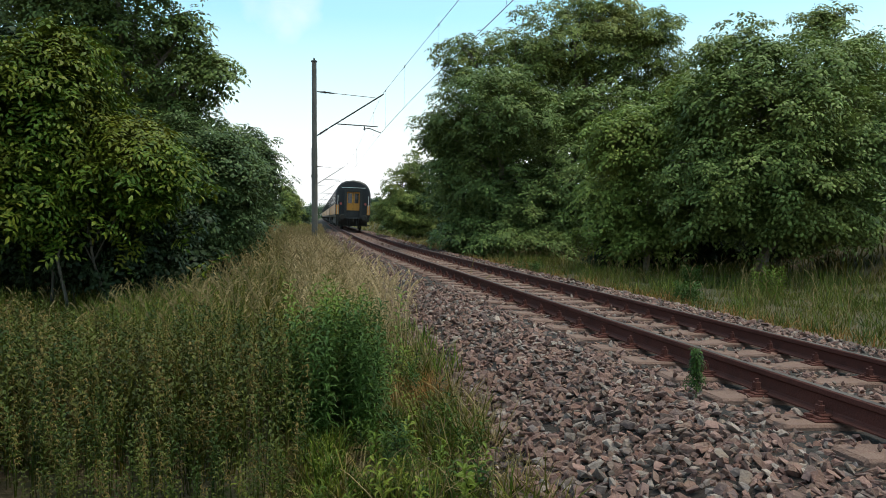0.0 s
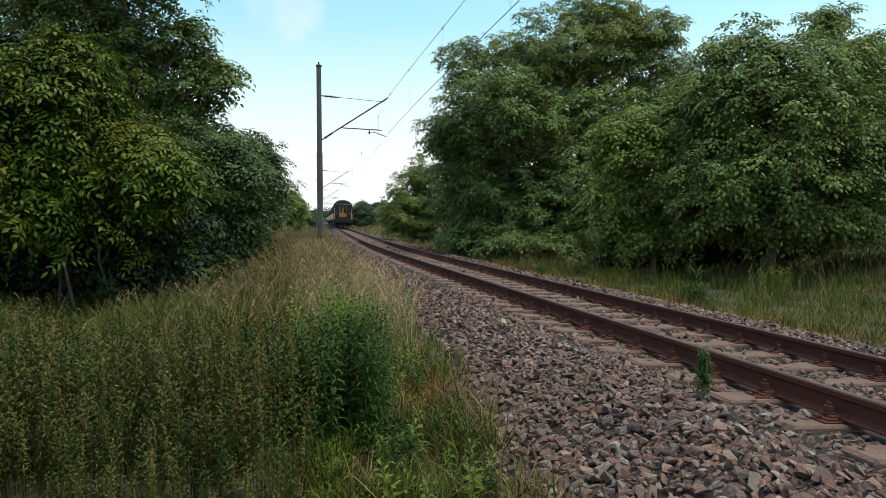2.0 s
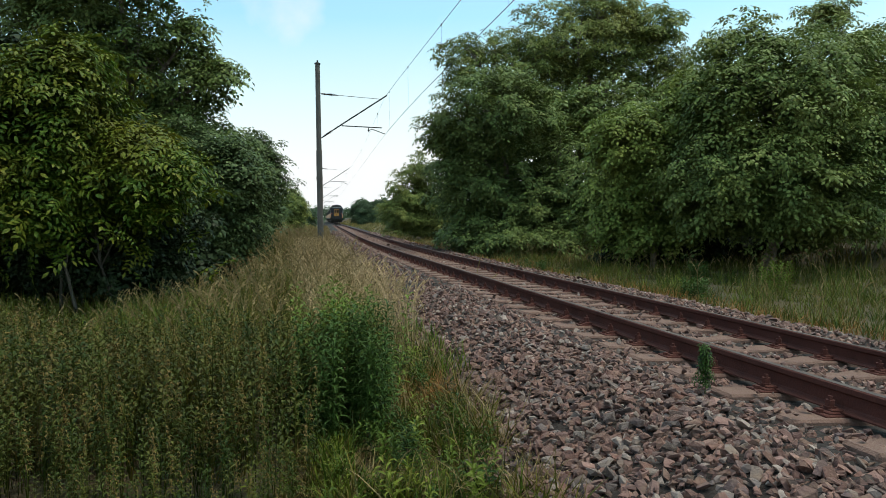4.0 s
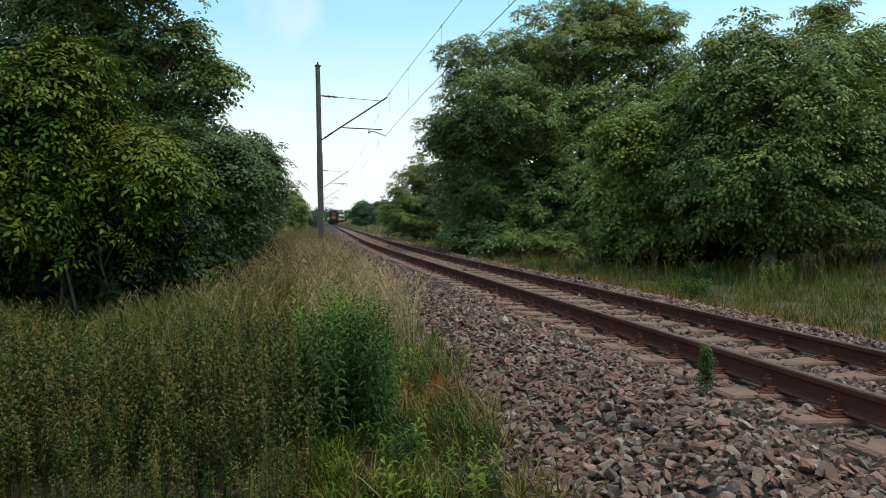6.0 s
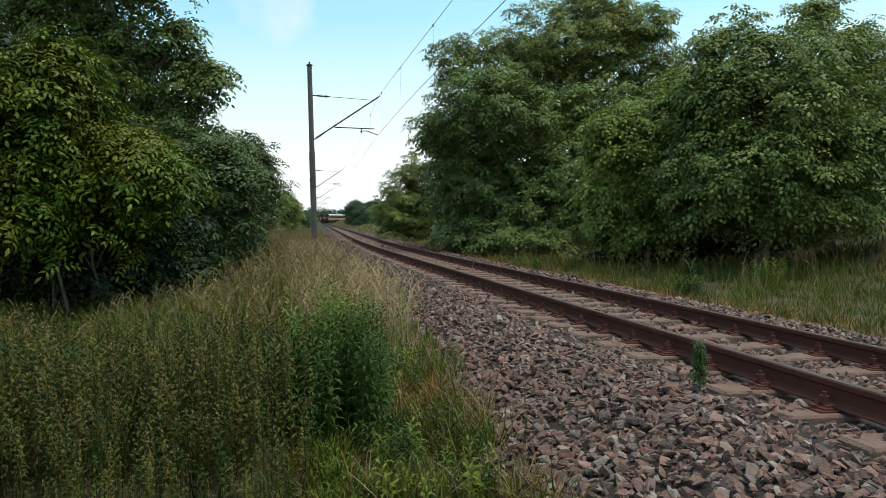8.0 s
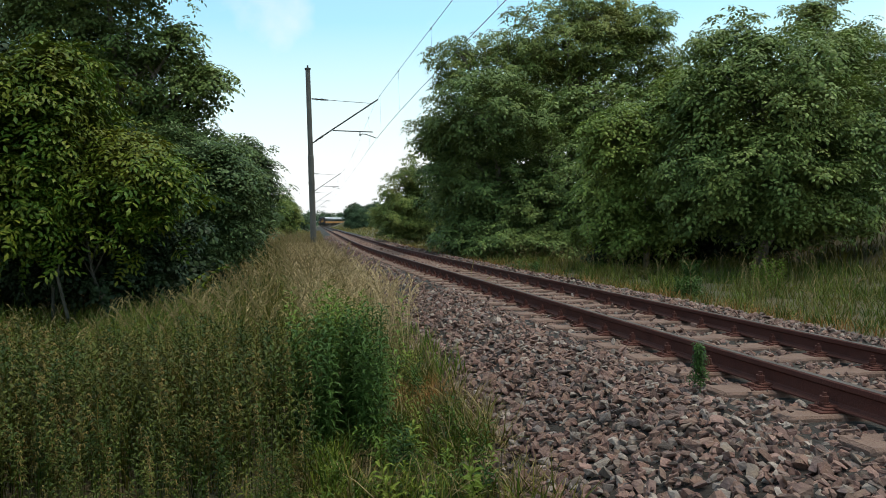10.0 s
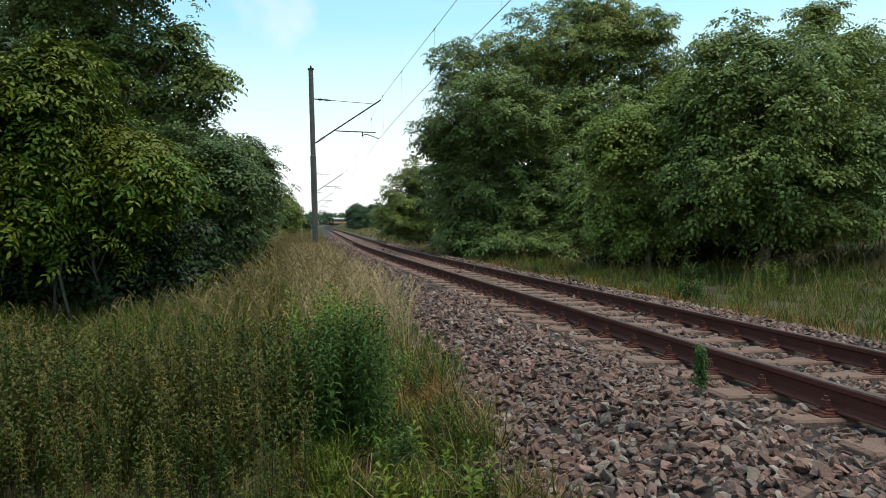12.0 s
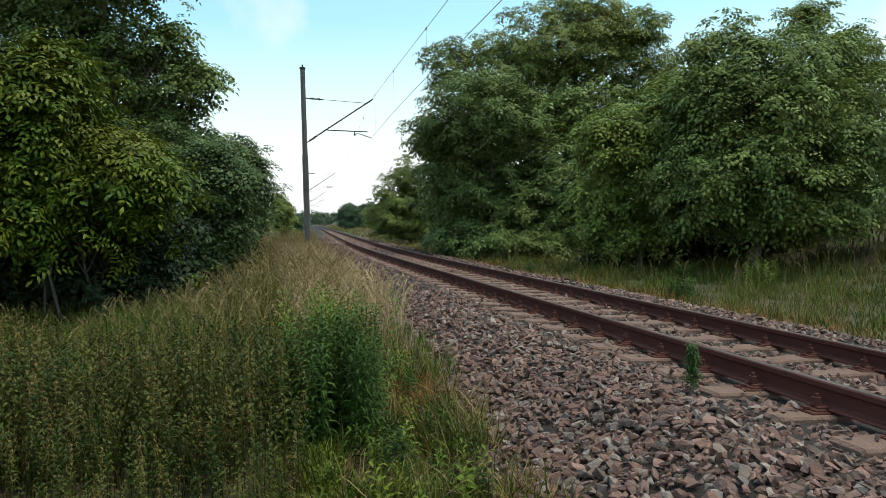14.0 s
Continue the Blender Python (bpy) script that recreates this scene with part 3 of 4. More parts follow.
build_tree("locust_tree", (-8.0, 17.0), 17.0, [(-7.6, 5.12, 1.5, 1.44), (-6.6, 4.55, 1.0, 1.1), (-9.25, 6.12, 1.92, 1.23), (-6.35, 5.57, 0.5, 0.6), (-5.75, 4.67, 0.4, 0.4), (-6.9, 3.53, 1.2, 0.85),
           (-10.48, 5.19, 1.37, 1.51), (-7.81, 7.6, 1.92, 1.37), (-8.2, 2.6, 1.6, 1.6)], 3300, COMPOUND_FAR, LEAF_DARK, 0.75, "tall dark green tree with fine leaves against the sky", trunk=0.17, seed=13)
build_tree("elder_bush", (-5.2, 15.0), 15.0, [(-5.31, 1.72, 0.97, 1.09), (-4.71, 2.07, 0.61, 0.79), (-4.75, 1.09, 0.48, 0.63), (-5.86, 2.46, 0.85, 0.91), (-5.3, 0.6, 0.7, 0.6)],
           2000, COMPOUND, LEAF_HEDGE, 0.68, "dark green bush with drooping leaves", "bush", trunk=0.05, seed=14, stems=3)
build_tree("hedge_bush", (-7.1, 25.0), 25.0, [(-7.24, 3.2, 0.81, 0.85), (-6.74, 2.08, 0.67, 1.21), (-7.5, 1.29, 1.01, 0.91), (-7.95, 0.3, 1.0, 0.7), (-7.4, 3.6, 0.8, 0.8), (-6.6, 2.9, 0.55, 0.8)], 1300, COMPOUND_FAR, LEAF_HEDGE, 0.85,
           "green bush in the hedge beside the path", "bush", trunk=0.06, seed=15, stems=2)
build_tree("hedge_bush", (-10.6, 45.0), 45.0, [(-10.68, 2.18, 0.87, 0.91), (-10.02, 1.8, 0.58, 0.73), (-11.6, 1.49, 1.09, 0.65), (-11.0, 0.9, 1.2, 0.6)], 1100, COARSE, LEAF_MID, 0.7,
           "small green bush at the end of the hedge", "bush", trunk=0.06, seed=16)
build_tree("hedge_bush", (-19.0, 90.0), 90.0, [(-18.74, 1.74, 0.87, 0.87), (-19.76, 1.47, 1.31, 0.87), (-17.87, 1.14, 0.58, 0.51), (-21.0, 2.2, 1.6, 1.6)], 500, COARSE, LEAF_FAR, 1.3,
           "low green bush in the distance", "bush", trunk=0.06, seed=17)
build_tree("thicket", (10.0, 33.0), 33.0, [(5.75, 2.6, 2.9, 2.6), (8.95, 2.6, 2.7, 2.7), (11.6, 2.9, 2.7, 2.9), (15.1, 3.0, 2.8, 3.0), (18.0, 2.4, 2.4, 2.6), (7.5, 5.0, 2.2, 1.6), (2.5, 1.6, 2.4, 1.7), (7.0, 6.2, 2.6, 1.5), (10.6, 5.6, 2.2, 1.8), (3.8, 5.6, 2.6, 1.5), (1.0, 3.2, 2.2, 2.6), (3.4, 3.6, 2.2, 2.4)], 3600, COARSE, LEAF_DARK, 1.1,
           "dark undergrowth behind the trackside trees", "bushes", trunk=0.08, seed=18, hollow=0.6, stems=5)
# the shade under the trees is put into this thicket's leaf colour
build_tree("thicket", (-6.6, 12.6), 12.6, [(-6.9, 1.2, 1.1, 1.2), (-5.5, 0.9, 1.0, 1.0), (-8.0, 1.5, 1.2, 1.5), (-6.4, 2.4, 1.0, 0.9), (-7.5, 3.2, 1.3, 1.2), (-9.3, 2.0, 1.3, 1.8), (-5.0, 0.2, 0.9, 0.6), (-7.2, 0.3, 1.4, 0.8), (-5.9, 0.2, 1.0, 0.7), (-8.6, 0.5, 1.3, 1.0)], 2300, COARSE, LEAF_SHADED, 0.75,
           "undergrowth beneath the trees beside the meadow, shade painted into its leaves", "bushes", trunk=0.025, seed=19, hollow=0.6, stems=4)

# stands for the shrub's shaded lower foliage, dark by colour
build_tree("thicket", (-5.9, 10.9), 10.9, [(-5.3, 0.75, 0.8, 0.6), (-6.4, 0.85, 0.95, 0.75), (-7.6, 0.9, 1.0, 0.9), (-4.75, 0.85, 0.6, 0.5)], 1500, COMPOUND, LEAF_SHADED, 0.6,
           "low undergrowth at the foot of the shrub, shade painted into its leaves", "bushes", trunk=0.02, seed=20, hollow=0.5, stems=4)
# painted darkness behind the walnut trunk, carried by the leaf colour
build_tree("thicket", (9.5, 24.5), 24.5, [(6.5, 0.2, 1.6, 0.9), (8.6, 0.4, 1.8, 1.0), (10.8, 0.4, 1.8, 1.1), (13.0, 0.8, 1.6, 1.2)], 1300, COARSE, LEAF_SHADED, 0.9,
           "undergrowth behind the walnut tree, shade painted into its leaves", "bushes", trunk=0.03, seed=22, hollow=0.5, stems=4)

# woods along the horizon
woods_at = []
for i in range(2200):
    a = rng.uniform(-0.30, 0.02) if i < 1700 else rng.uniform(-0.75, 0.6)
    r = rng.uniform(455, 500)
    tall = 8.5 + 1.6 * math.sin(a * 41) + 1.4 * math.sin(a * 97 + 1)
    woods_at.append((math.sin(a) * r, math.cos(a) * r, 0.3 + rng.random() * tall))
woods_at = np.array(woods_at)
tagged(part("far_woods", strew("far_woods", *COARSE, woods_at, frames_of(rng.normal(size=(len(woods_at), 3)) + [0, 0, 0.4], rng.uniform(0, 6, len(woods_at))), rng.uniform(4.0, 6.5, len(woods_at))), LEAF_FAR),
       "distant green woods along the horizon", "woods", kind="stuff")


# ---- grasses and weeds ----
BLADE = (np.array([(-0.5, 0, 0), (0.5, 0, 0), (-0.42, 0.10, 0.5), (0.42, 0.10, 0.5), (-0.2, 0.28, 0.84), (0.2, 0.28, 0.84), (0, 0.5, 1.0)]),
         np.array([(0, 1, 3), (0, 3, 2), (2, 3, 5), (2, 5, 4), (4, 5, 6)]))

BLADE_FAR = (BLADE[0][[0, 1, 2, 3, 6]], np.array([(0, 1, 3), (0, 3, 2), (2, 3, 4)]))


def seed_head():
    """A flowering grass stem with a nodding plume, one metre high."""
    v, f = [], []

    def quad(a, b, w):
        a, b = np.array(a), np.array(b)
        s = np.cross(b - a, [0.3, 1, 0.2])
        s = s / np.linalg.norm(s) * w / 2
        n = len(v)
        v.extend([a - s, a + s, b + s, b - s])
        f.extend([(n, n + 1, n + 2), (n, n + 2, n + 3)])
    line_pts = [(0, 0, 0), (0.01, 0.01, 0.4), (0.03, 0.02, 0.72), (0.09, 0.03, 0.92), (0.17, 0.04, 1.0)]
    for a, b in zip(line_pts, line_pts[1:]):
        quad(a, b, 0.006)
    r = random.Random(4)
    for k in range(13):
        u = k / 12
        p = np.array(line_pts[2]) * (1 - u) + np.array(line_pts[4]) * u + np.array([0, 0, 0.06 * math.sin(3.14 * u)])
        q = p + np.array([r.uniform(0.0, 0.03), r.uniform(-0.02, 0.02), r.uniform(0.0, 0.03)])
        quad(p, q, 0.0125)
    return np.array(v), np.array(f)


SEED = seed_head()


def patch(s0, s1, d0, d1, count, rand):
    s, d = rand.uniform(s0, s1, count), rand.uniform(d0, d1, count)
    x, y = line(s, d)
    return x, y, s, d


def grow(name, template, x, y, z, height, width, material, label, category, lean=0.25, seed=1, kind="stuff"):
    rand = np.random.default_rng(seed)
    n = len(x)
    axis = np.stack([rand.normal(scale=lean, size=n), rand.normal(scale=lean, size=n), np.ones(n)], 1)
    turns = frames_of(axis, rand.uniform(0, 6.283, n))
    sizes = np.stack([width, height, height], 1)
    me = strew(name, *template, np.stack([x, y, z], 1), turns, sizes)
    return tagged(part(name, me, material), label, category, kind=kind)


def clumpy(x, y, rand, scale=1.3, cut=-0.1):
    v = np.array([noise.noise(Vector((a * scale, b * scale, 3.1))) for a, b in zip(x, y)])
    return v > cut


def meadow(name, area, count, low, high, wide, material, label, seed, cut=-0.25, lean=0.25, category="grass", template=BLADE, bare=None):
    rand = np.random.default_rng(seed)
    x, y, s, d = patch(*area, count, rand)
    keep = clumpy(x, y, rand, cut=cut) & ((x ** 2 + y ** 2) > 2.3 ** 2)
    if bare is not None:
        keep &= ~bare(x, y)
    x, y, s, d = x[keep], y[keep], s[keep], d[keep]
    z = np.maximum(ground_z(s, d, x, y), np.where((d > -3.1) & (d < 2.95), bed_z(d), -9)) - 0.02
    h = rand.uniform(low, high, len(x))
    h = h * np.where((d < -3) & (y < 16), np.interp(x + 0.18 * y, [-3.2, -0.9], [0.58, 1.0]), 1.0)
    return grow(name, template, x, y, z, h, np.full(len(x), wide) if template is not SEED else h, material, label, category, lean, seed)


def worn(x, y):
    """The trodden spot beside the ballast, and the ground of the nettles and the goldenrod."""
    return ((x > -0.30 * y) & (y < 5.6)) | ((x + 0.85) ** 2 + (y - 5.2) ** 2 < 0.5 ** 2) | ((x > -0.17 * y) & (y < 7.5))


def thinned(x, y):
    """Bare ground, and most of the ground where nettles crowd out the grass."""
    among = (x / y > -0.80) & (x / y < -0.2) & (y < 6.6)
    return worn(x, y) | ((x / y > -0.9) & (y < 4.3)) | (among & ((np.abs(np.sin(x * 91.7 + y * 57.3)) * 43.7) % 1.0 < 0.62))


def near_left(x, y):
    return worn(x, y) | (y < 6.3)


meadow("verge_grass", (1.5, 14, -8.5, -3.0), 34000, 0.4, 0.98, 0.011, GRASS, "tall green meadow grass on the verge", 21, bare=thinned)
meadow("verge_grass", (12, 32, -7.5, -2.9), 20000, 0.4, 0.85, 0.016, GRASS, "tall green meadow grass further along the verge", 22, template=BLADE_FAR)
meadow("verge_grass", (32, 120, -9.0, -2.6), 14000, 0.4, 0.8, 0.03, VERGE, "green and straw grass along the track", 23, template=BLADE_FAR)
meadow("verge_grass", (8.3, 12.5, -8.5, -4.8), 3500, 0.55, 1.1, 0.012, LUSH, "tall fresh green grass before the shrubs", 46, cut=-0.3, lean=0.3)
meadow("verge_grass", (12, 19, -7.2, -4.4), 2200, 0.3, 0.7, 0.014, LUSH, "fresh green grass at the edge of the hedge", 47, cut=-0.2, lean=0.3)
meadow("flowering_grass", (4.5, 17, -7.6, -2.9), 2200, 0.65, 1.15, 1, STRAW, "flowering grass with nodding straw-coloured heads", 24, template=SEED, lean=0.14, bare=near_left)
meadow("flowering_grass", (8.5, 30, -3.9, -2.62), 4500, 0.55, 0.95, 1, PALE_STRAW, "pale dry grass heads beside the ballast", 25, template=SEED, lean=0.14, cut=-0.4)
meadow("flowering_grass", (16, 60, -7.0, -2.6), 4500, 0.7, 1.1, 1, STRAW, "pale flowering grass along the verge", 26, template=SEED, lean=0.14)
meadow("bank_grass", (4, 24, 2.9, 12), 34000, 0.07, 0.3, 0.012, BANK, "green grass on the far bank of the track", 27, cut=-0.2, template=BLADE_FAR)
meadow("bank_grass", (24, 70, 2.6, 12), 16000, 0.15, 0.45, 0.022, VERGE, "green grass along the far side of the track", 28, template=BLADE_FAR)
meadow("bank_grass", (70, 260, 2.4, 12), 8000, 0.2, 0.5, 0.07, VERGE, "grass on the far verge in the distance", 29, template=BLADE_FAR)
meadow("bank_grass", (2, 40, 11, 24), 12000, 0.3, 0.7, 0.03, GRASS, "tall grass on top of the bank", 30, template=BLADE_FAR)
meadow("verge_grass", (26, 110, -3.6, -2.3), 8000, 0.25, 0.6, 0.03, STRAW, "dry pale grass beside the ballast in the distance", 41, cut=-0.4, template=BLADE_FAR)
meadow("bank_grass", (2, 45, 9.5, 16), 9000, 0.25, 0.7, 0.02, GRASS, "tall grass on the slope behind the trees", 42, cut=-0.5, template=BLADE_FAR)
meadow("verge_grass", (-12, 2.5, -9, -3.0), 9000, 0.1, 0.4, 0.014, GRASS, "short meadow grass on the verge", 44, cut=-0.3, template=BLADE_FAR)
meadow("bank_grass", (-12, 5, 2.9, 12), 8000, 0.1, 0.4, 0.016, GRASS, "short grass beside the track", 45, cut=-0.3, template=BLADE_FAR)
meadow("bank_tufts", (7, 26, 4.5, 10), 7000, 0.2, 0.5, 0.013, BANK, "shaded tall grass under the trees", 43, cut=-0.1, lean=0.35, template=BLADE_FAR)
meadow("bank_tufts", (5, 34, 3.4, 11), 14000, 0.2, 0.5, 0.012, LUSH, "taller green grass tufts on the far verge", 40, cut=0.05, lean=0.35)
meadow("bank_flowering_grass", (5, 26, 2.9, 9), 1300, 0.4, 0.8, 1, STRAW, "dry flowering grass on the far verge", 31, template=SEED, lean=0.2, cut=0.05)
meadow("withered_grass", (6, 45, 2.25, 4.3), 11000, 0.06, 0.24, 0.012, RUSTY, "short brown withered grass beside the far rail", 32, cut=0.0)
meadow("ballast_grass", (7.2, 10.5, -2.85, -2.4), 500, 0.12, 0.34, 0.012, LUSH, "fresh green grass tufts growing in the ballast edge", 33, cut=-0.1)
meadow("edge_grass", (4.6, 7.2, -3.9, -2.72), 5200, 0.06, 0.26, 0.013, LUSH, "low fresh green grass at the foot of the ballast", 34, cut=0.02, lean=0.5)
meadow("edge_grass", (4.0, 14, -3.7, -2.62), 6000, 0.1, 0.36, 0.011, GRASS, "green and dry grass along the foot of the ballast", 37, cut=-0.05, lean=0.5)
meadow("edge_grass", (4.6, 16, -3.6, -2.55), 6500, 0.1, 0.4, 0.008, STRAW, "dry straw-coloured grass along the foot of the ballast", 39, cut=-0.05, lean=0.6)
meadow("edge_grass", (4.2, 6.6, -4.1, -2.9), 3600, 0.04, 0.16, 0.012, GRASS, "short thin grass on trodden soil", 38, cut=-0.1, lean=0.6)
meadow("withered_grass", (6.65, 7.4, -3.15, -2.7), 1100, 0.08, 0.24, 0.010, RUSTY, "rust-brown withered tuft at the foot of the ballast", 35, cut=-0.9, lean=0.6)
meadow("withered_grass", (3.4, 6.0, -4.1, -2.55), 5200, 0.05, 0.16, 0.008, STRAW, "trampled straw on bare soil", 36, cut=-0.9, lean=1.1)


def leafy_stem(height, leaves, length, width, droop, seed, start=0.12, whorl=False, tuft=0.0):
    """Template of one upright plant of that height: a stem with lance-shaped leaves that grow out of it."""
    r = random.Random(seed)
    v, f = [], []
    levels = [0.0] + [start + (1 - start) * i / leaves for i in range(leaves)] + [1.0]
    bow = r.uniform(-0.04, 0.04)
    for i, u in enumerate(levels):
        for k in range(3):
            a, w = k * 2.094, 0.0045 - 0.003 * u
            v.append((w * math.cos(a) + bow * u * u, w * math.sin(a), height * u))
    for i in range(len(levels) - 1):
        for k in range(3):
            a, b = 3 * i + k, 3 * i + (k + 1) % 3
            f += [(a, b, b + 3), (a, b + 3, a + 3)]
    for i in range(leaves):
        u = levels[i + 1]
        a = (i * 2.39996 if not whorl else (i // 2) * 1.571 + (i % 2) * 3.1416) + r.uniform(-0.25, 0.25)
        root = 3 * (i + 1) + int(round((a % 6.283) / 2.094)) % 3
        out = np.array([math.cos(a), math.sin(a), 0])
        side = np.array([-math.sin(a), math.cos(a), 0]) * width / 2 * r.uniform(0.8, 1.2)
        ll = length * (1.1 - 0.55 * u) * r.uniform(0.75, 1.15)
        p0, rise = np.array(v[root]), 0.45 + 0.5 * u
        sag = droop * r.uniform(0.6, 1.3)
        p1 = p0 + out * ll * 0.34 + np.array([0, 0, ll * (0.34 * rise - 0.10 * sag)])
        p2 = p0 + out * ll * 0.68 + np.array([0, 0, ll * (0.60 * rise - 0.45 * sag)])
        p3 = p0 + out * ll * 0.95 + np.array([0, 0, ll * (0.75 * rise - sag)])
        n, lift = len(v), np.array([0, 0, width * 0.22])
        v += [p1 - side + lift, p1, p1 + side + lift, p2 - side * 0.75 + lift, p2, p2 + side * 0.75 + lift, p3]
        f += [(root, n + 1, n), (root, n + 2, n + 1), (n, n + 1, n + 4), (n, n + 4, n + 3), (n + 1, n + 2, n + 5), (n + 1, n + 5, n + 4), (n + 3, n + 4, n + 6), (n + 4, n + 5, n + 6)]
    if tuft:
        for i in range(36):
            k = int(len(levels) * r.uniform(1 - tuft, 0.999))
            root, a = 3 * k + i % 3, r.uniform(0, 6.28)
            p = np.array(v[root])
            q = p + np.array([math.cos(a), math.sin(a), -0.35]) * r.uniform(0.02, 0.06)
            side = np.array([-math.sin(a), math.cos(a), 0.3]) * 0.005
            n = len(v)
            v += [q + side, q - side]
            f += [(root, n, n + 1)]
    return np.array([tuple(map(float, p)) for p in v]), np.array(f)


def flower_strings(height, seed):
    """Template of the hanging flower strings on the upper half of one nettle."""
    r = random.Random(seed)
    v, f = [], []
    for i in range(36):
        u, a = 0.58 + 0.42 * (i // 4) / 9.0, r.uniform(0, 6.28)
        p = np.array([0, 0, height * u])
        out = np.array([math.cos(a), math.sin(a), 0])
        side = np.array([-math.sin(a), math.cos(a), 0.4]) * 0.0038
        far = r.uniform(0.03, 0.075) * (1.25 - 0.6 * u)
        m, q = p + out * far * 0.6 + np.array([0, 0, 0.008]), p + out * far + np.array([0, 0, -far * r.uniform(0.2, 0.7)])
        n = len(v)
        v += [p, m + side, m - side, q]
        f += [(n, n + 1, n + 2), (n + 1, n + 3, n + 2)]
    return np.array(v), np.array(f)


# nettles
rand = np.random.default_rng(51)
for k in range(2):
    n = 660
    x, y = rand.uniform(-5.4, -0.8, n * 4), rand.uniform(3.35, 6.9, n * 4)
    keep = (x / y > -0.80) & (x / y < -0.19 - 0.13 * rand.random(len(x)) ** 1.5)
    x, y = x[keep][:n], y[keep][:n]
    z = ground_at(x, y) - 0.02
    h = rand.uniform(0.7, 1.12, len(x)) * np.interp(y, [3.3, 4.5], [0.5, 1.0])
    grow("nettle_patch", leafy_stem(0.8, 20, 0.095, 0.025, 0.5, 60 + k, start=0.36, whorl=True), x, y, z, h, h, NETTLE, "stand of dark green nettles browning at their tops", "nettles", 0.06, 60 + k)
    grow("nettle_flowers", flower_strings(0.8, 70 + k), x[::2], y[::2], z[::2], h[::2], h[::2], NETTLE_FLOWER, "buff flower strings hanging on the nettle stems", "nettles", 0.06, 60 + k)

# low weeds at the foot of the ballast
for k in range(2):
    n = 90
    s, d = rand.uniform(4.6, 9.0, n), rand.uniform(-3.5, -2.8, n)
    x, y = line(s, d)
    h = rand.uniform(0.55, 1.1, n)
    grow("weed_patch", leafy_stem(0.32, 22, 0.12, 0.022, 0.5, 80 + k), x, y, np.maximum(ground_z(s, d, x, y), bed_z(d)) - 0.01, h, h, LUSH if k else GOLDENROD, "low leafy green weeds at the foot of the ballast", "weeds", 0.3, 80 + k)

n = 70
x, y = rand.uniform(-1.15, 0.15, n), rand.uniform(3.7, 4.95, n)
h = rand.uniform(0.35, 0.8, n)
grow("weed_patch", leafy_stem(0.3, 20, 0.11, 0.02, 0.6, 88), x, y, ground_at(x, y) - 0.01, h, h, LUSH, "low leafy weeds on trodden soil", "weeds", 0.35, 88)

# goldenrod clump
gz = float(ground_at(-0.85, 5.25)[0])
clump = thing("goldenrod_clump", pose(-0.85, 5.25, gz), "tall clump of leafy dark green goldenrod stems", "goldenrod")
for k in range(44):
    a, r0 = rand.uniform(0, 6.28), 0.36 * math.sqrt(rand.random())
    v, f = leafy_stem(rand.uniform(0.85, 1.2) - 0.55 * r0, 54, 0.15, 0.022, 0.6, 100 + k, start=0.1)
    me = strew("stem", v, f, np.zeros((1, 3)), np.eye(3)[None], np.ones(1))
    part("stem", me, GOLDENROD, clump, at=pose(r0 * math.cos(a), r0 * math.sin(a), -0.03, rand.normal() * 4 - 14 * r0 * math.sin(a), rand.normal() * 4 + 14 * r0 * math.cos(a), rand.uniform(0, 360)))

young = thing("goldenrod_clump", pose(-0.92, 5.75, gz), "young yellow-green goldenrod behind the tall clump", "goldenrod")
for k in range(22):
    a, r0 = rand.uniform(0, 6.28), 0.4 * math.sqrt(rand.random())
    v, f = leafy_stem(rand.uniform(0.98, 1.25) - 0.2 * r0, 44, 0.14, 0.024, 0.6, 150 + k, start=0.2)
    part("stem", strew("stem", v, f, np.zeros((1, 3)), np.eye(3)[None], np.ones(1)), YOUNG_ROD, young,
         at=pose(r0 * math.cos(a), r0 * math.sin(a), -0.03, rand.normal() * 5, rand.normal() * 5, rand.uniform(0, 360)))

# sapling in the ballast
sapling = thing("sapling", pose(1.66, 4.69, -0.13), "small green sapling growing out of the ballast", "sapling")
wood = Shape().tube([(0, 0, -0.04), (0.01, 0, 0.15), (-0.005, 0.01, 0.34)], [0.005, 0.004, 0.002], 5)
for k in range(9):
    a, u = k * 2.4, 0.1 + 0.024 * k
    wood.tube([(0, 0, u), (0.05 * math.cos(a), 0.05 * math.sin(a), u + 0.07)], [0.002, 0.001], 4)
part("stem", wood, STALK, sapling)
ps = np.array([((0.085 - 0.06 * k / 60) * math.cos(k * 2.4) * (k % 5) / 4, (0.085 - 0.06 * k / 60) * math.sin(k * 2.4) * (k % 5) / 4, 0.10 + 0.27 * k / 60) for k in range(60)])
part("foliage", strew("foliage", *SIMPLE, ps, frames_of(ps * [8, 8, 0] + [0, 0, 0.5], rand.uniform(0, 6, 60)), rand.uniform(0.13, 0.24, 60)), GOLDENROD, sapling)

# dry stalks leaning over the near rail
for sx, sy, tip in ((0.36, 12.9, (0.09, 0.0, 0.50)), (0.50, 12.2, (0.22, 0.05, 0.24))):
    sz = float(bed_z(-1.0))
    stalk = tagged(part("dry_stalk", Shape().tube([(0, 0, -0.05), (tip[0] * 0.4, 0, tip[2] * 0.6), tip], [0.006, 0.005, 0.009], 5), STRAW, at=pose(sx, sy, sz)), "pale dry grass stalk leaning over the rail", "stalk")

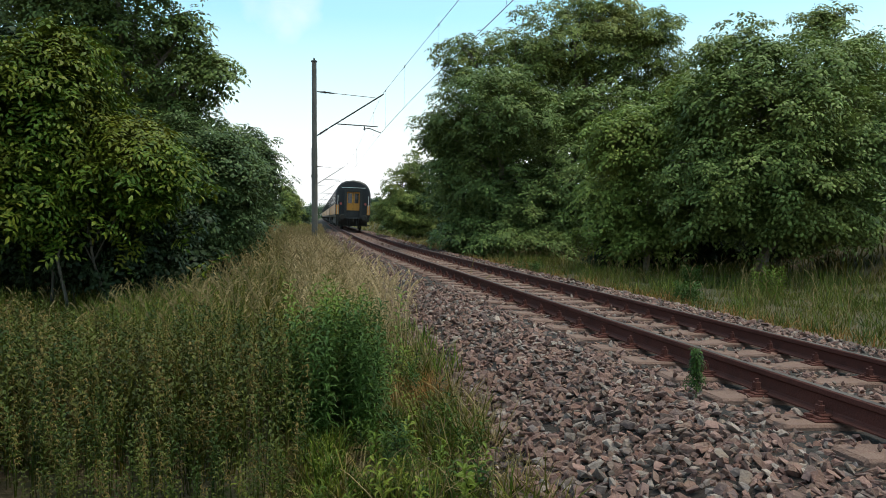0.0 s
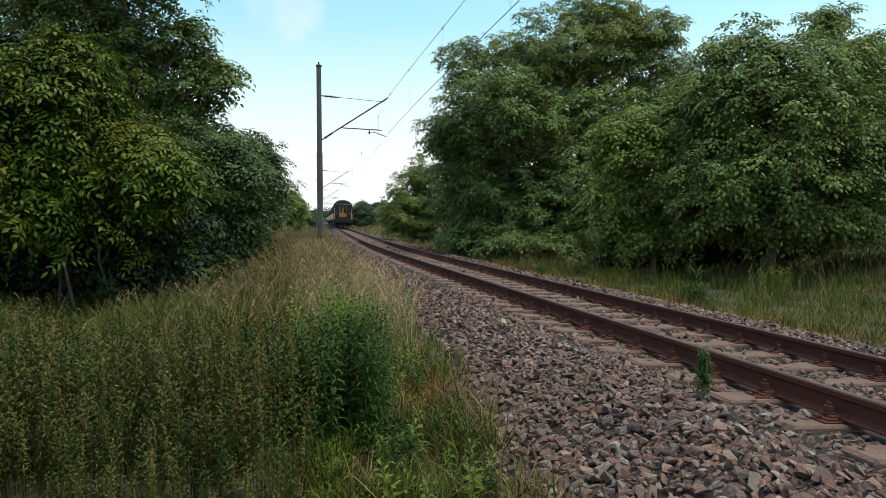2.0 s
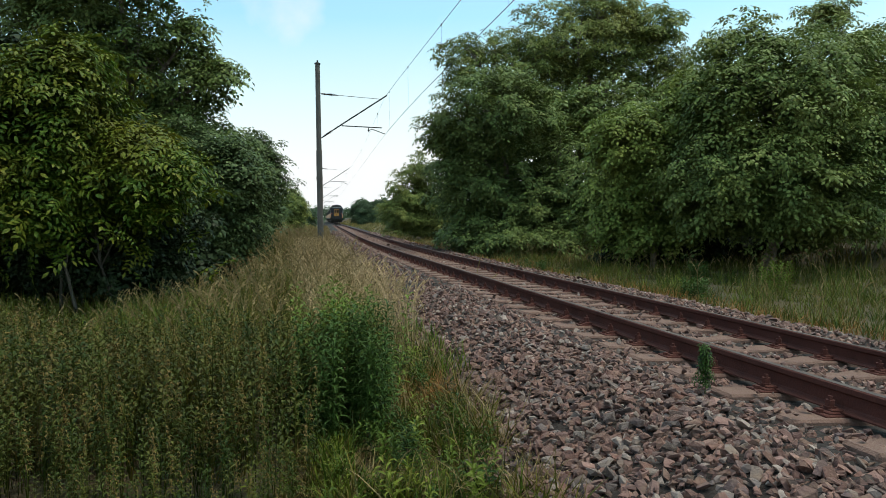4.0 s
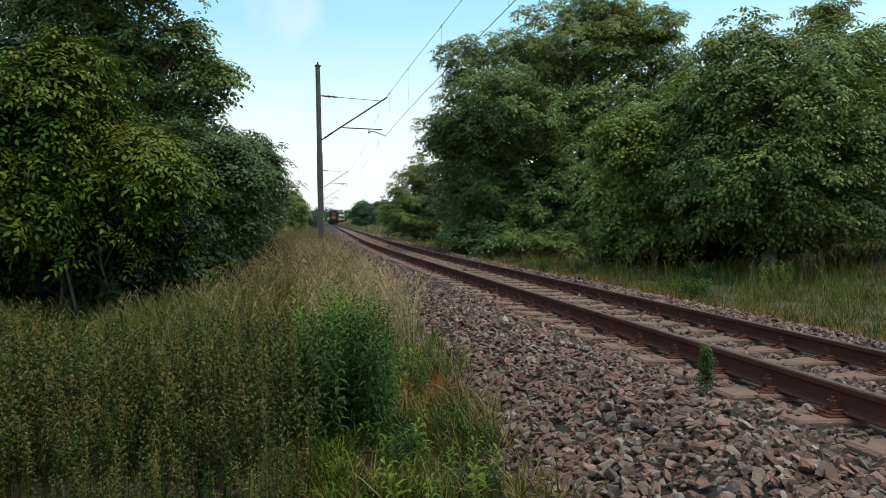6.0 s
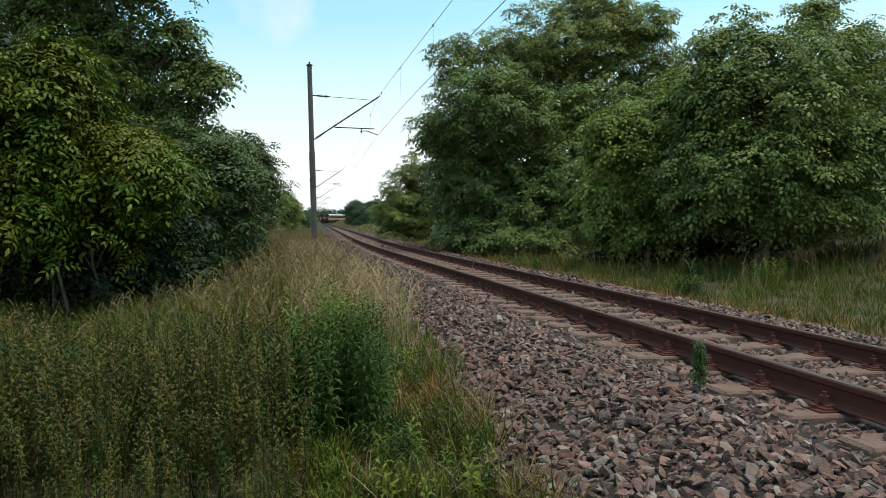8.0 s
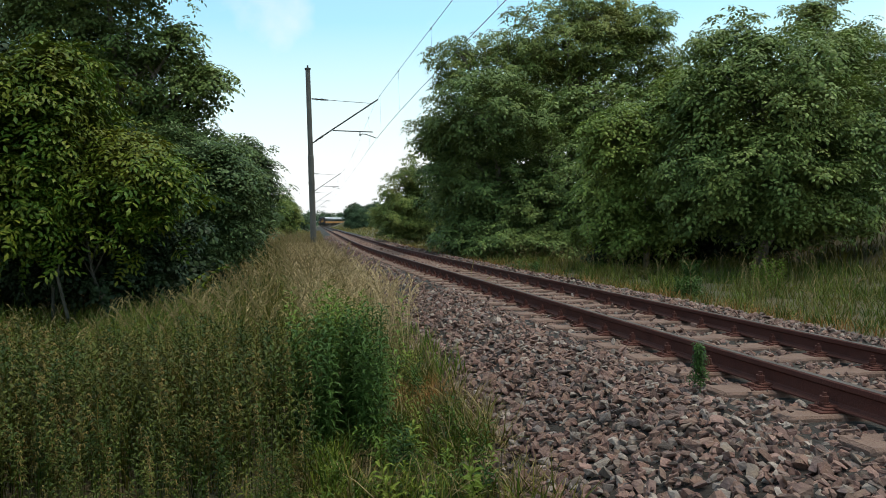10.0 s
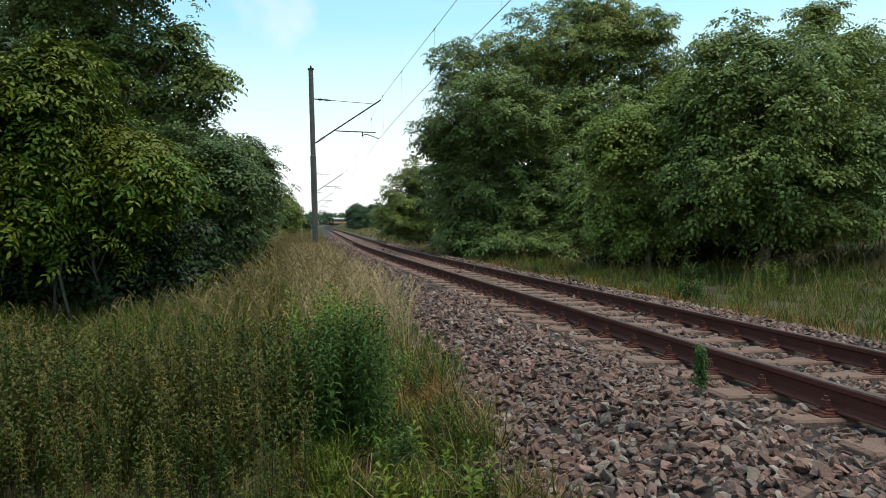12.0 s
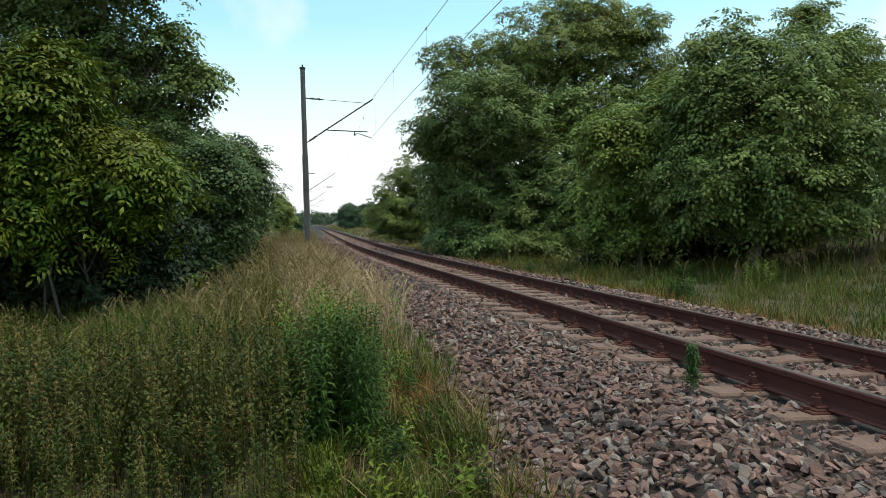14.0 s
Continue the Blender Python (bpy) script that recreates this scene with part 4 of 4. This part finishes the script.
# weeds on the far verge
for n_w, (wx, wy, hh) in enumerate([(7.1, 15.6, 0.75), (4.6, 13.6, 0.5), (2.2, 19.5, 0.6), (6.0, 17.5, 0.6), (9.4, 14.6, 0.6)]):
    weed = thing("weed", pose(wx, wy, float(ground_at(wx, wy)[0])), "bushy green weed on the grassy verge", "weed", "weeds on the far verge")
    for k in range(16):
        v, f = leafy_stem(hh * rand.uniform(0.6, 1.0), 24, 0.14, 0.04, 0.4, 200 + k + 20 * n_w)
        part("stem", strew("stem", v, f, np.zeros((1, 3)), np.eye(3)[None], np.ones(1)), GOLDENROD if n_w else YOUNG_ROD, weed,
             at=pose(rand.normal() * 0.14, rand.normal() * 0.14, -0.02, rand.normal() * 12, rand.normal() * 12, rand.uniform(0, 360)))


# ---- overhead line ----
WIRE_Z, CARRIER_Z = 5.28, 7.0
MAST_S = [36.0, 88.0, 139.0, 190.0, 241.0]


def build_mast(s):
    x, y = line(s, -2.95)
    th = float(np.interp(s, ALONG, HEAD))
    m = Matrix.Translation((float(x), float(y), -0.55)) @ Matrix.Rotation(-th, 4, "Z")
    mast = thing("catenary_mast", m, "tall grey-brown steel mast carrying the overhead line", "mast", "masts along the track")
    up = 0.55
    pole = Shape().tube([(0, 0, -0.3), (0, 0, 5.0), (0, 0, 5.02), (0, 0, 9.2)], [0.15, 0.145, 0.125, 0.115], 14)
    pole.tube([(0, 0, 0.9), (0, 0, 0.96)], 0.165, 14).tube([(0, 0, 3.6), (0, 0, 3.7)], 0.162, 14)
    part("pole", pole, MAST, mast, smooth=False)
    part("cap", Shape().tube([(0, 0, 9.2), (0, 0, 9.26), (0, 0, 9.30)], [0.15, 0.15, 0.05], 14).tube([(0, 0, 9.3), (0, 0, 9.4)], 0.04, 8), DARK_STEEL, mast)
    foot_z, tie_z, end = WIRE_Z + up - 0.2, CARRIER_Z + up + 0.2, 3.2
    # bracket tube, stay and registration arm
    part("bracket_tube", Shape().tube([(0.75, 0, foot_z + 0.42), (end + 0.2, 0, CARRIER_Z + up + 0.22)], 0.034, 8), DARK_STEEL, mast)
    part("stay", Shape().tube([(0.95, 0, tie_z - 0.03), (end - 0.12, 0, CARRIER_Z + up + 0.02)], 0.012, 6), WIRE, mast)
    for name, a, b in (("lower_insulator", (0.13, 0, foot_z), (0.75, 0, foot_z + 0.42)), ("upper_insulator", (0.13, 0, tie_z + 0.03), (0.95, 0, tie_z - 0.03))):
        a, b = Vector(a), Vector(b)
        ins = Shape().tube([a, b], 0.03, 8)
        for k in range(9):
            p, q = a + (b - a) * (0.22 + 0.07 * k), a + (b - a) * (0.25 + 0.07 * k)
            ins.tube([p, q], [0.075, 0.05], 10)
        part(name, ins, CERAMIC, mast, "brown ribbed insulator")
    part("registration_tube", Shape().tube([(1.12, 0, foot_z + 0.60), (3.1, 0, foot_z + 0.52)], 0.026, 8), DARK_STEEL, mast)
    drop = Shape().tube([(2.45, 0, foot_z + 0.56), (2.45, 0, foot_z + 0.32)], 0.024, 6).tube([(2.4, 0, foot_z + 0.38), (2.5, 0, foot_z + 0.38)], 0.03, 6)
    part("drop_bracket", drop, DARK_STEEL, mast)
    part("steady_arm", Shape().tube([(2.5, 0, foot_z + 0.42), (2.7, 0, foot_z + 0.42), (3.26, 0, WIRE_Z + up + 0.02)], 0.02, 6), DARK_STEEL, mast)


for s in MAST_S:
    build_mast(s)


def span_points(s0, s1, z_end, sag, d0, d1, n=24):
    pts = []
    for k in range(n + 1):
        u = k / n
        s = s0 + (s1 - s0) * u
        x, y = line(s, d0 + (d1 - d0) * u)
        pts.append((float(x), float(y), z_end - sag * 4 * u * (1 - u)))
    return pts


stops = [-16.0] + MAST_S
side_of = [0.1, 0.33, 0.33, 0.33, 0.33, 0.33]
for i in range(len(stops) - 1):
    span = thing("overhead_wire", Matrix.Identity(4), "thin dark overhead contact and carrier wires with droppers", "overhead wire", "spans of the overhead line")
    contact = span_points(stops[i], stops[i + 1], WIRE_Z, 0.03, side_of[i], side_of[i + 1])
    carrier = span_points(stops[i], stops[i + 1], CARRIER_Z + 0.12, 0.6, side_of[i], side_of[i + 1])
    thick = 1.0 if i == 0 else 0.45
    part("contact_wire", Shape().tube(contact, 0.009 * thick, 5), WIRE, span)
    part("carrier_wire", Shape().tube(carrier, 0.0075 * thick, 5), WIRE, span)
    for k in range(2, 24, 3 if i == 0 else 8):
        part("dropper", Shape().tube([contact[k], carrier[k]], 0.0035, 4), WIRE, span)
        part("wire_clamp", Shape().tube([Vector(carrier[k]) - Vector((0, 0, 0.05)), Vector(carrier[k]) + Vector((0, 0, 0.03))], 0.022, 6), DARK_STEEL, span)


# ---- the train ----
HALF, LENGTH = 1.4, 26.1


def body_section(inset=0.0):
    """Half-round coach section from the sole bar up, seen along the coach."""
    side = [(HALF - 0.07, 1.05), (HALF, 1.25), (HALF, 2.95), (HALF - 0.05, 3.2), (HALF - 0.18, 3.5), (HALF - 0.42, 3.78), (HALF - 0.8, 3.97), (0.0, 4.05)]
    side = [(max(0, x - inset), z - (inset if z > 3.1 else 0)) for x, z in side]
    return side + [(-x, z) for x, z in reversed(side[:-1])]


def loft(shape, sections):
    n = len(sections[0][1])
    base = len(shape.v)
    for y, sec in sections:
        shape.v.extend((x, y, z) for x, z in sec)
    for j in range(len(sections) - 1):
        for i in range(n):
            a, b = base + j * n + i, base + j * n + (i + 1) % n
            shape.f.append((a, b, b + n, a + n))
    shape.f.append(tuple(base + i for i in range(n)))
    shape.f.append(tuple(base + (len(sections) - 1) * n + i for i in reversed(range(n))))


def build_coach(last):
    coach = thing("passenger_coach", Matrix.Identity(4), "black and yellow passenger coach with rounded roof" + (", yellow end doors" if last else ""), "railway coach", "coaches of the train")
    h = LENGTH / 2
    body = Shape()
    loft(body, [(-h, body_section(0.09)), (-h + 0.10, body_section(0.0)), (h - 0.10, body_section(0.0)), (h, body_section(0.09))])
    part("body", body, BLACK, coach)
    roof = Shape()
    crest = [(HALF - 0.17, 3.51), (HALF - 0.41, 3.795), (HALF - 0.79, 3.985), (0.0, 4.065)]
    crest = crest + [(-x, z) for x, z in reversed(crest[:-1])]
    loft(roof, [(-h + 0.6, crest), (h - 0.6, crest)])
    part("roof", roof, ROOFING, coach, "light grey dusty roof")
    for sgn in (-1, 1):
        x0, x1 = sorted((sgn * (HALF - 0.02), sgn * (HALF + 0.006)))
        part("side_stripe", Shape().box(x0, x1, -h + 0.12, h - 0.12, 1.28, 2.12), YELLOW, coach, "broad yellow lower side panel")
        for k in range(11):
            yc = -9.6 + 1.92 * k
            w0, w1 = sorted((sgn * (HALF - 0.02), sgn * (HALF + 0.012)))
            win = part("window", Shape().box(w0, w1, yc - 0.62, yc + 0.62, 2.18, 3.02), GLASS, coach, "dark tinted side window")
            f0, f1 = sorted((sgn * HALF, sgn * (HALF + 0.02)))
            part("window_frame", Shape().box(f0, f1, yc - 0.67, yc - 0.63, 2.13, 3.07).box(f0, f1, yc + 0.63, yc + 0.67, 2.13, 3.07).box(f0, f1, yc - 0.63, yc + 0.63, 3.03, 3.07), DARK_STEEL, win)
        for yc in (-11.9, 11.9):
            d0, d1 = sorted((sgn * (HALF - 0.02), sgn * (HALF + 0.014)))
            door = part("door", Shape().box(d0, d1, yc - 0.42, yc + 0.42, 1.2, 3.05), BLACK, coach, "dark folding side door")
            part("door_window", Shape().box(*sorted((sgn * (HALF + 0.01), sgn * (HALF + 0.022))), yc - 0.25, yc + 0.25, 2.1, 2.85), GLASS, door)
    for end in (-1, 1):
        y = end * h

        def face(x0, x1, z0, z1, out0, out1, cut=0.0):
            ys = sorted((y + end * out0, y + end * out1))
            return Shape().box(x0, x1, ys[0], ys[1], z0, z1)
        ring = face(-0.72, -0.52, 1.0, 3.3, -0.02, 0.28)
        for b in ((0.52, 0.72, 1.0, 3.3), (-0.52, 0.52, 3.12, 3.32), (-0.72, 0.72, 0.95, 1.1)):
            other = face(*b, -0.02, 0.28)
            ring.add(other.v, other.f)
        part("gangway_bellows", ring, RUBBER, coach, "black rubber gangway frame")
        for sgn in (-1, 1):
            a, b = sorted((sgn * 0.015, sgn * 0.51))
            leaf = part("end_door", face(a, b, 1.62, 3.1, 0.0, 0.05), YELLOW, coach, "yellow end door leaf")
            a, b = sorted((sgn * 0.10, sgn * 0.42))
            part("end_door_window", face(a, b, 2.2, 2.98, 0.045, 0.06), GLASS, leaf)
            a, b = sorted((sgn * 1.12, sgn * 1.36))
            part("corner_stripe", face(a, b, 1.28, 2.05, -0.03, 0.012), YELLOW, coach, "yellow corner panel")
            lamp = part("tail_lamp", Shape().tube([(sgn * 0.98, y, 2.14), (sgn * 0.98, y + end * 0.06, 2.14)], 0.13, 14), DARK_STEEL, coach)
            part("tail_disc", Shape().tube([(sgn * 0.98, y + end * 0.06, 2.14), (sgn * 0.98, y + end * 0.075, 2.14)], 0.095, 14), RED, lamp, "red round tail signal")
            buf = part("buffer", Shape().tube([(sgn * 0.875, y, 1.06), (sgn * 0.875, y + end * 0.35, 1.06)], 0.10, 10), DUSTY, coach)
            part("buffer_plate", Shape().tube([(sgn * 0.875, y + end * 0.35, 1.06), (sgn * 0.875, y + end * 0.42, 1.06)], [0.22, 0.2], 14), DUSTY, buf)
            part("step", face(*sorted((sgn * 0.95, sgn * 1.35)), 0.42, 0.47, -0.5, -0.1), DUSTY, coach)
            part("handrail", Shape().tube([(sgn * 1.22, y + end * 0.04, 1.3), (sgn * 1.22, y + end * 0.09, 1.6), (sgn * 1.22, y + end * 0.09, 2.6), (sgn * 1.22, y + end * 0.04, 2.8)], 0.018, 5), PALE, coach)
        part("door_sill", face(-0.51, 0.51, 1.12, 1.6, 0.0, 0.07), RUBBER, coach)
        part("headstock", face(-1.3, 1.3, 0.72, 1.25, -0.3, 0.02), DUSTY, coach)
        part("lamp_rail", face(-0.95, 0.95, 3.42, 3.47, -0.02, 0.07), PALE, coach, "pale handrail over the end door")
        part("coupling", Shape().tube([(0, y, 1.0), (0, y + end * 0.3, 0.98), (0.02, y + end * 0.36, 0.7)], 0.05, 6), DUSTY, coach)
        for hx in (-0.45, -0.3, 0.3, 0.45):
            part("brake_hose", Shape().tube([(hx, y, 0.95), (hx, y + end * 0.16, 0.8), (hx * 0.9, y + end * 0.18, 0.5), (hx * 0.8, y + end * 0.1, 0.42)], 0.028, 6), RUBBER, coach)
    part("underframe_box", Shape().box(-1.15, 1.15, -5.5, 5.5, 0.45, 1.08), DUSTY, coach)
    for yc in (-11.9, 11.9):
        part("buffer_beam_box", Shape().box(-1.2, 1.2, yc - 0.7, yc + 0.7, 0.35, 1.08), DUSTY, coach)
    for yc in (-9.5, 9.5):
        bogie = part("bogie", Shape().box(-1.1, -0.95, yc - 1.7, yc + 1.7, 0.42, 0.72).box(0.95, 1.1, yc - 1.7, yc + 1.7, 0.42, 0.72).box(-1.0, 1.0, yc - 0.3, yc + 0.3, 0.5, 1.06), DUSTY, coach)
        for wy in (yc - 1.25, yc + 1.25):
            axle = Shape().tube([(-1.05, wy, 0.46), (1.05, wy, 0.46)], 0.08, 8)
            for sgn in (-1, 1):
                axle.tube([(sgn * 0.68, wy, 0.46), (sgn * 0.72, wy, 0.46), (sgn * 0.73, wy, 0.46), (sgn * 0.82, wy, 0.46)], [0.485, 0.485, 0.46, 0.455], 20)
            part("wheelset", axle, DUSTY, bogie)
    return coach


coaches = [build_coach(True)]
plain = build_coach(False)
coaches.append(plain)
for i in range(4):
    coaches.append(copy_thing(plain, Matrix.Identity(4)))

# ---- ballast stones ----
def stone_template(seed):
    b = bmesh.new()
    r = random.Random(seed)
    for _ in range(11):
        p = Vector((r.uniform(-1, 1), r.uniform(-1, 1), r.uniform(-1, 1)))
        p = p / max(abs(p.x), abs(p.y), abs(p.z)) * r.uniform(0.75, 1.0)
        b.verts.new((p.x * 1.2, p.y * 0.85, p.z * 0.55))
    made = bmesh.ops.convex_hull(b, input=b.verts)
    bmesh.ops.delete(b, geom=[v for v in b.verts if not v.link_faces], context="VERTS")
    bmesh.ops.triangulate(b, faces=b.faces)
    b.verts.index_update()
    vs = np.array([tuple(v.co) for v in b.verts])
    fs = np.array([[v.index for v in f.verts] for f in b.faces])
    b.free()
    return vs, fs


STONES = [stone_template(k) for k in range(10)]


def stone_places(s0, s1, d0, d1, per_m2, rand):
    n = int((s1 - s0) * (d1 - d0) * per_m2)
    s, d = rand.uniform(s0, s1, n), rand.uniform(d0, d1, n)
    x, y = line(s, d)
    phase = (s - FIRST + SPACING / 2) % SPACING - SPACING / 2
    on_sleeper = (np.abs(d) < 1.24) & (np.abs(phase) < 0.16)
    under_rail = np.abs(np.abs(d) - 0.7515) < 0.12
    keep = (~on_sleeper | (rand.random(n) < 0.03)) & ~under_rail & ((d > -2.75) | (rand.random(n) < (d + 3.3) / 0.55))
    keep &= ~((np.abs(x - 1.66) < 0.03) & (np.abs(y - 4.69) < 0.03))
    z = bed_z(d) + np.where(on_sleeper, 0.045, np.where(np.abs(d) < 1.4, -0.018, 0.0)) + rand.uniform(-0.034, 0.03, n)
    return np.stack([x, y, z], 1)[keep]


rand = np.random.default_rng(77)
for s0, s1, d0, d1, dens, small, big in ((2.0, 7.0, -3.2, 0.3, 1000, 0.016, 0.042), (7.0, 13.0, -3.2, 0.3, 560, 0.02, 0.044), (2.0, 13.0, 0.3, 2.75, 380, 0.022, 0.044),
                                         (13.0, 30.0, -3.2, 2.75, 95, 0.032, 0.055), (30.0, 70.0, -3.0, 2.6, 18, 0.05, 0.085), (-6.0, 2.0, -3.1, 2.7, 230, 0.034, 0.055), (-14.0, -6.0, -3.1, 2.7, 60, 0.05, 0.075)):
    pl = stone_places(s0, s1, d0, d1, dens, rand)
    group_of = rand.integers(0, 10, len(pl))
    for k in range(10):
        q = pl[group_of == k]
        turns = frames_of(rand.normal(size=(len(q), 3)) * [0.8, 0.8, 0.3] + [0, 0, 1], rand.uniform(0, 6.28, len(q)))
        ob = part("stones", strew("stones", *STONES[k], q, turns, rand.uniform(small, big, len(q)) * rand.choice([0.8, 1.0, 1.0, 1.2], len(q))), STONE, ballast)
        tagged(ob, kind="stuff")
single = [strew("stone", *STONES[k], np.zeros((1, 3)), np.eye(3)[None], np.ones(1)) for k in range(10)]
pl = stone_places(4.3, 7.4, -2.6, -1.3, 82, rand)[:300]
for i, p in enumerate(pl):
    sz = rand.uniform(0.026, 0.05)
    m = Matrix.LocRotScale(Vector(p) + Vector((0, 0, 0.022)), Euler((rand.normal() * 0.3, rand.normal() * 0.3, rand.uniform(0, 6.28))), (sz, sz, sz))
    part("stone", single[i % 10], STONE_ONE, ballast, at=m)


def motions():
    """The train runs away along the track at about 24 m/s."""
    for i, coach in enumerate(coaches):
        rows = []
        for k in range(29):
            t = 0.5 * k
            middle = float(np.interp(t, [0, 1, 2, 3, 5.5, 8, 14], [57.5, 78.5, 101.5, 125.5, 186.0, 245.0, 389.0])) + 13.3 + 26.7 * i
            ax, ay = line(middle - 9.5)
            bx, by = line(middle + 9.5)
            turn = math.degrees(math.atan2(-(bx - ax), by - ay))
            rows.append((t, pose(float(ax + bx) / 2, float(ay + by) / 2, 0.0, 0, math.degrees(math.atan(CANT)) * 0.4, turn)))
        walk(coach, rows)


motions()
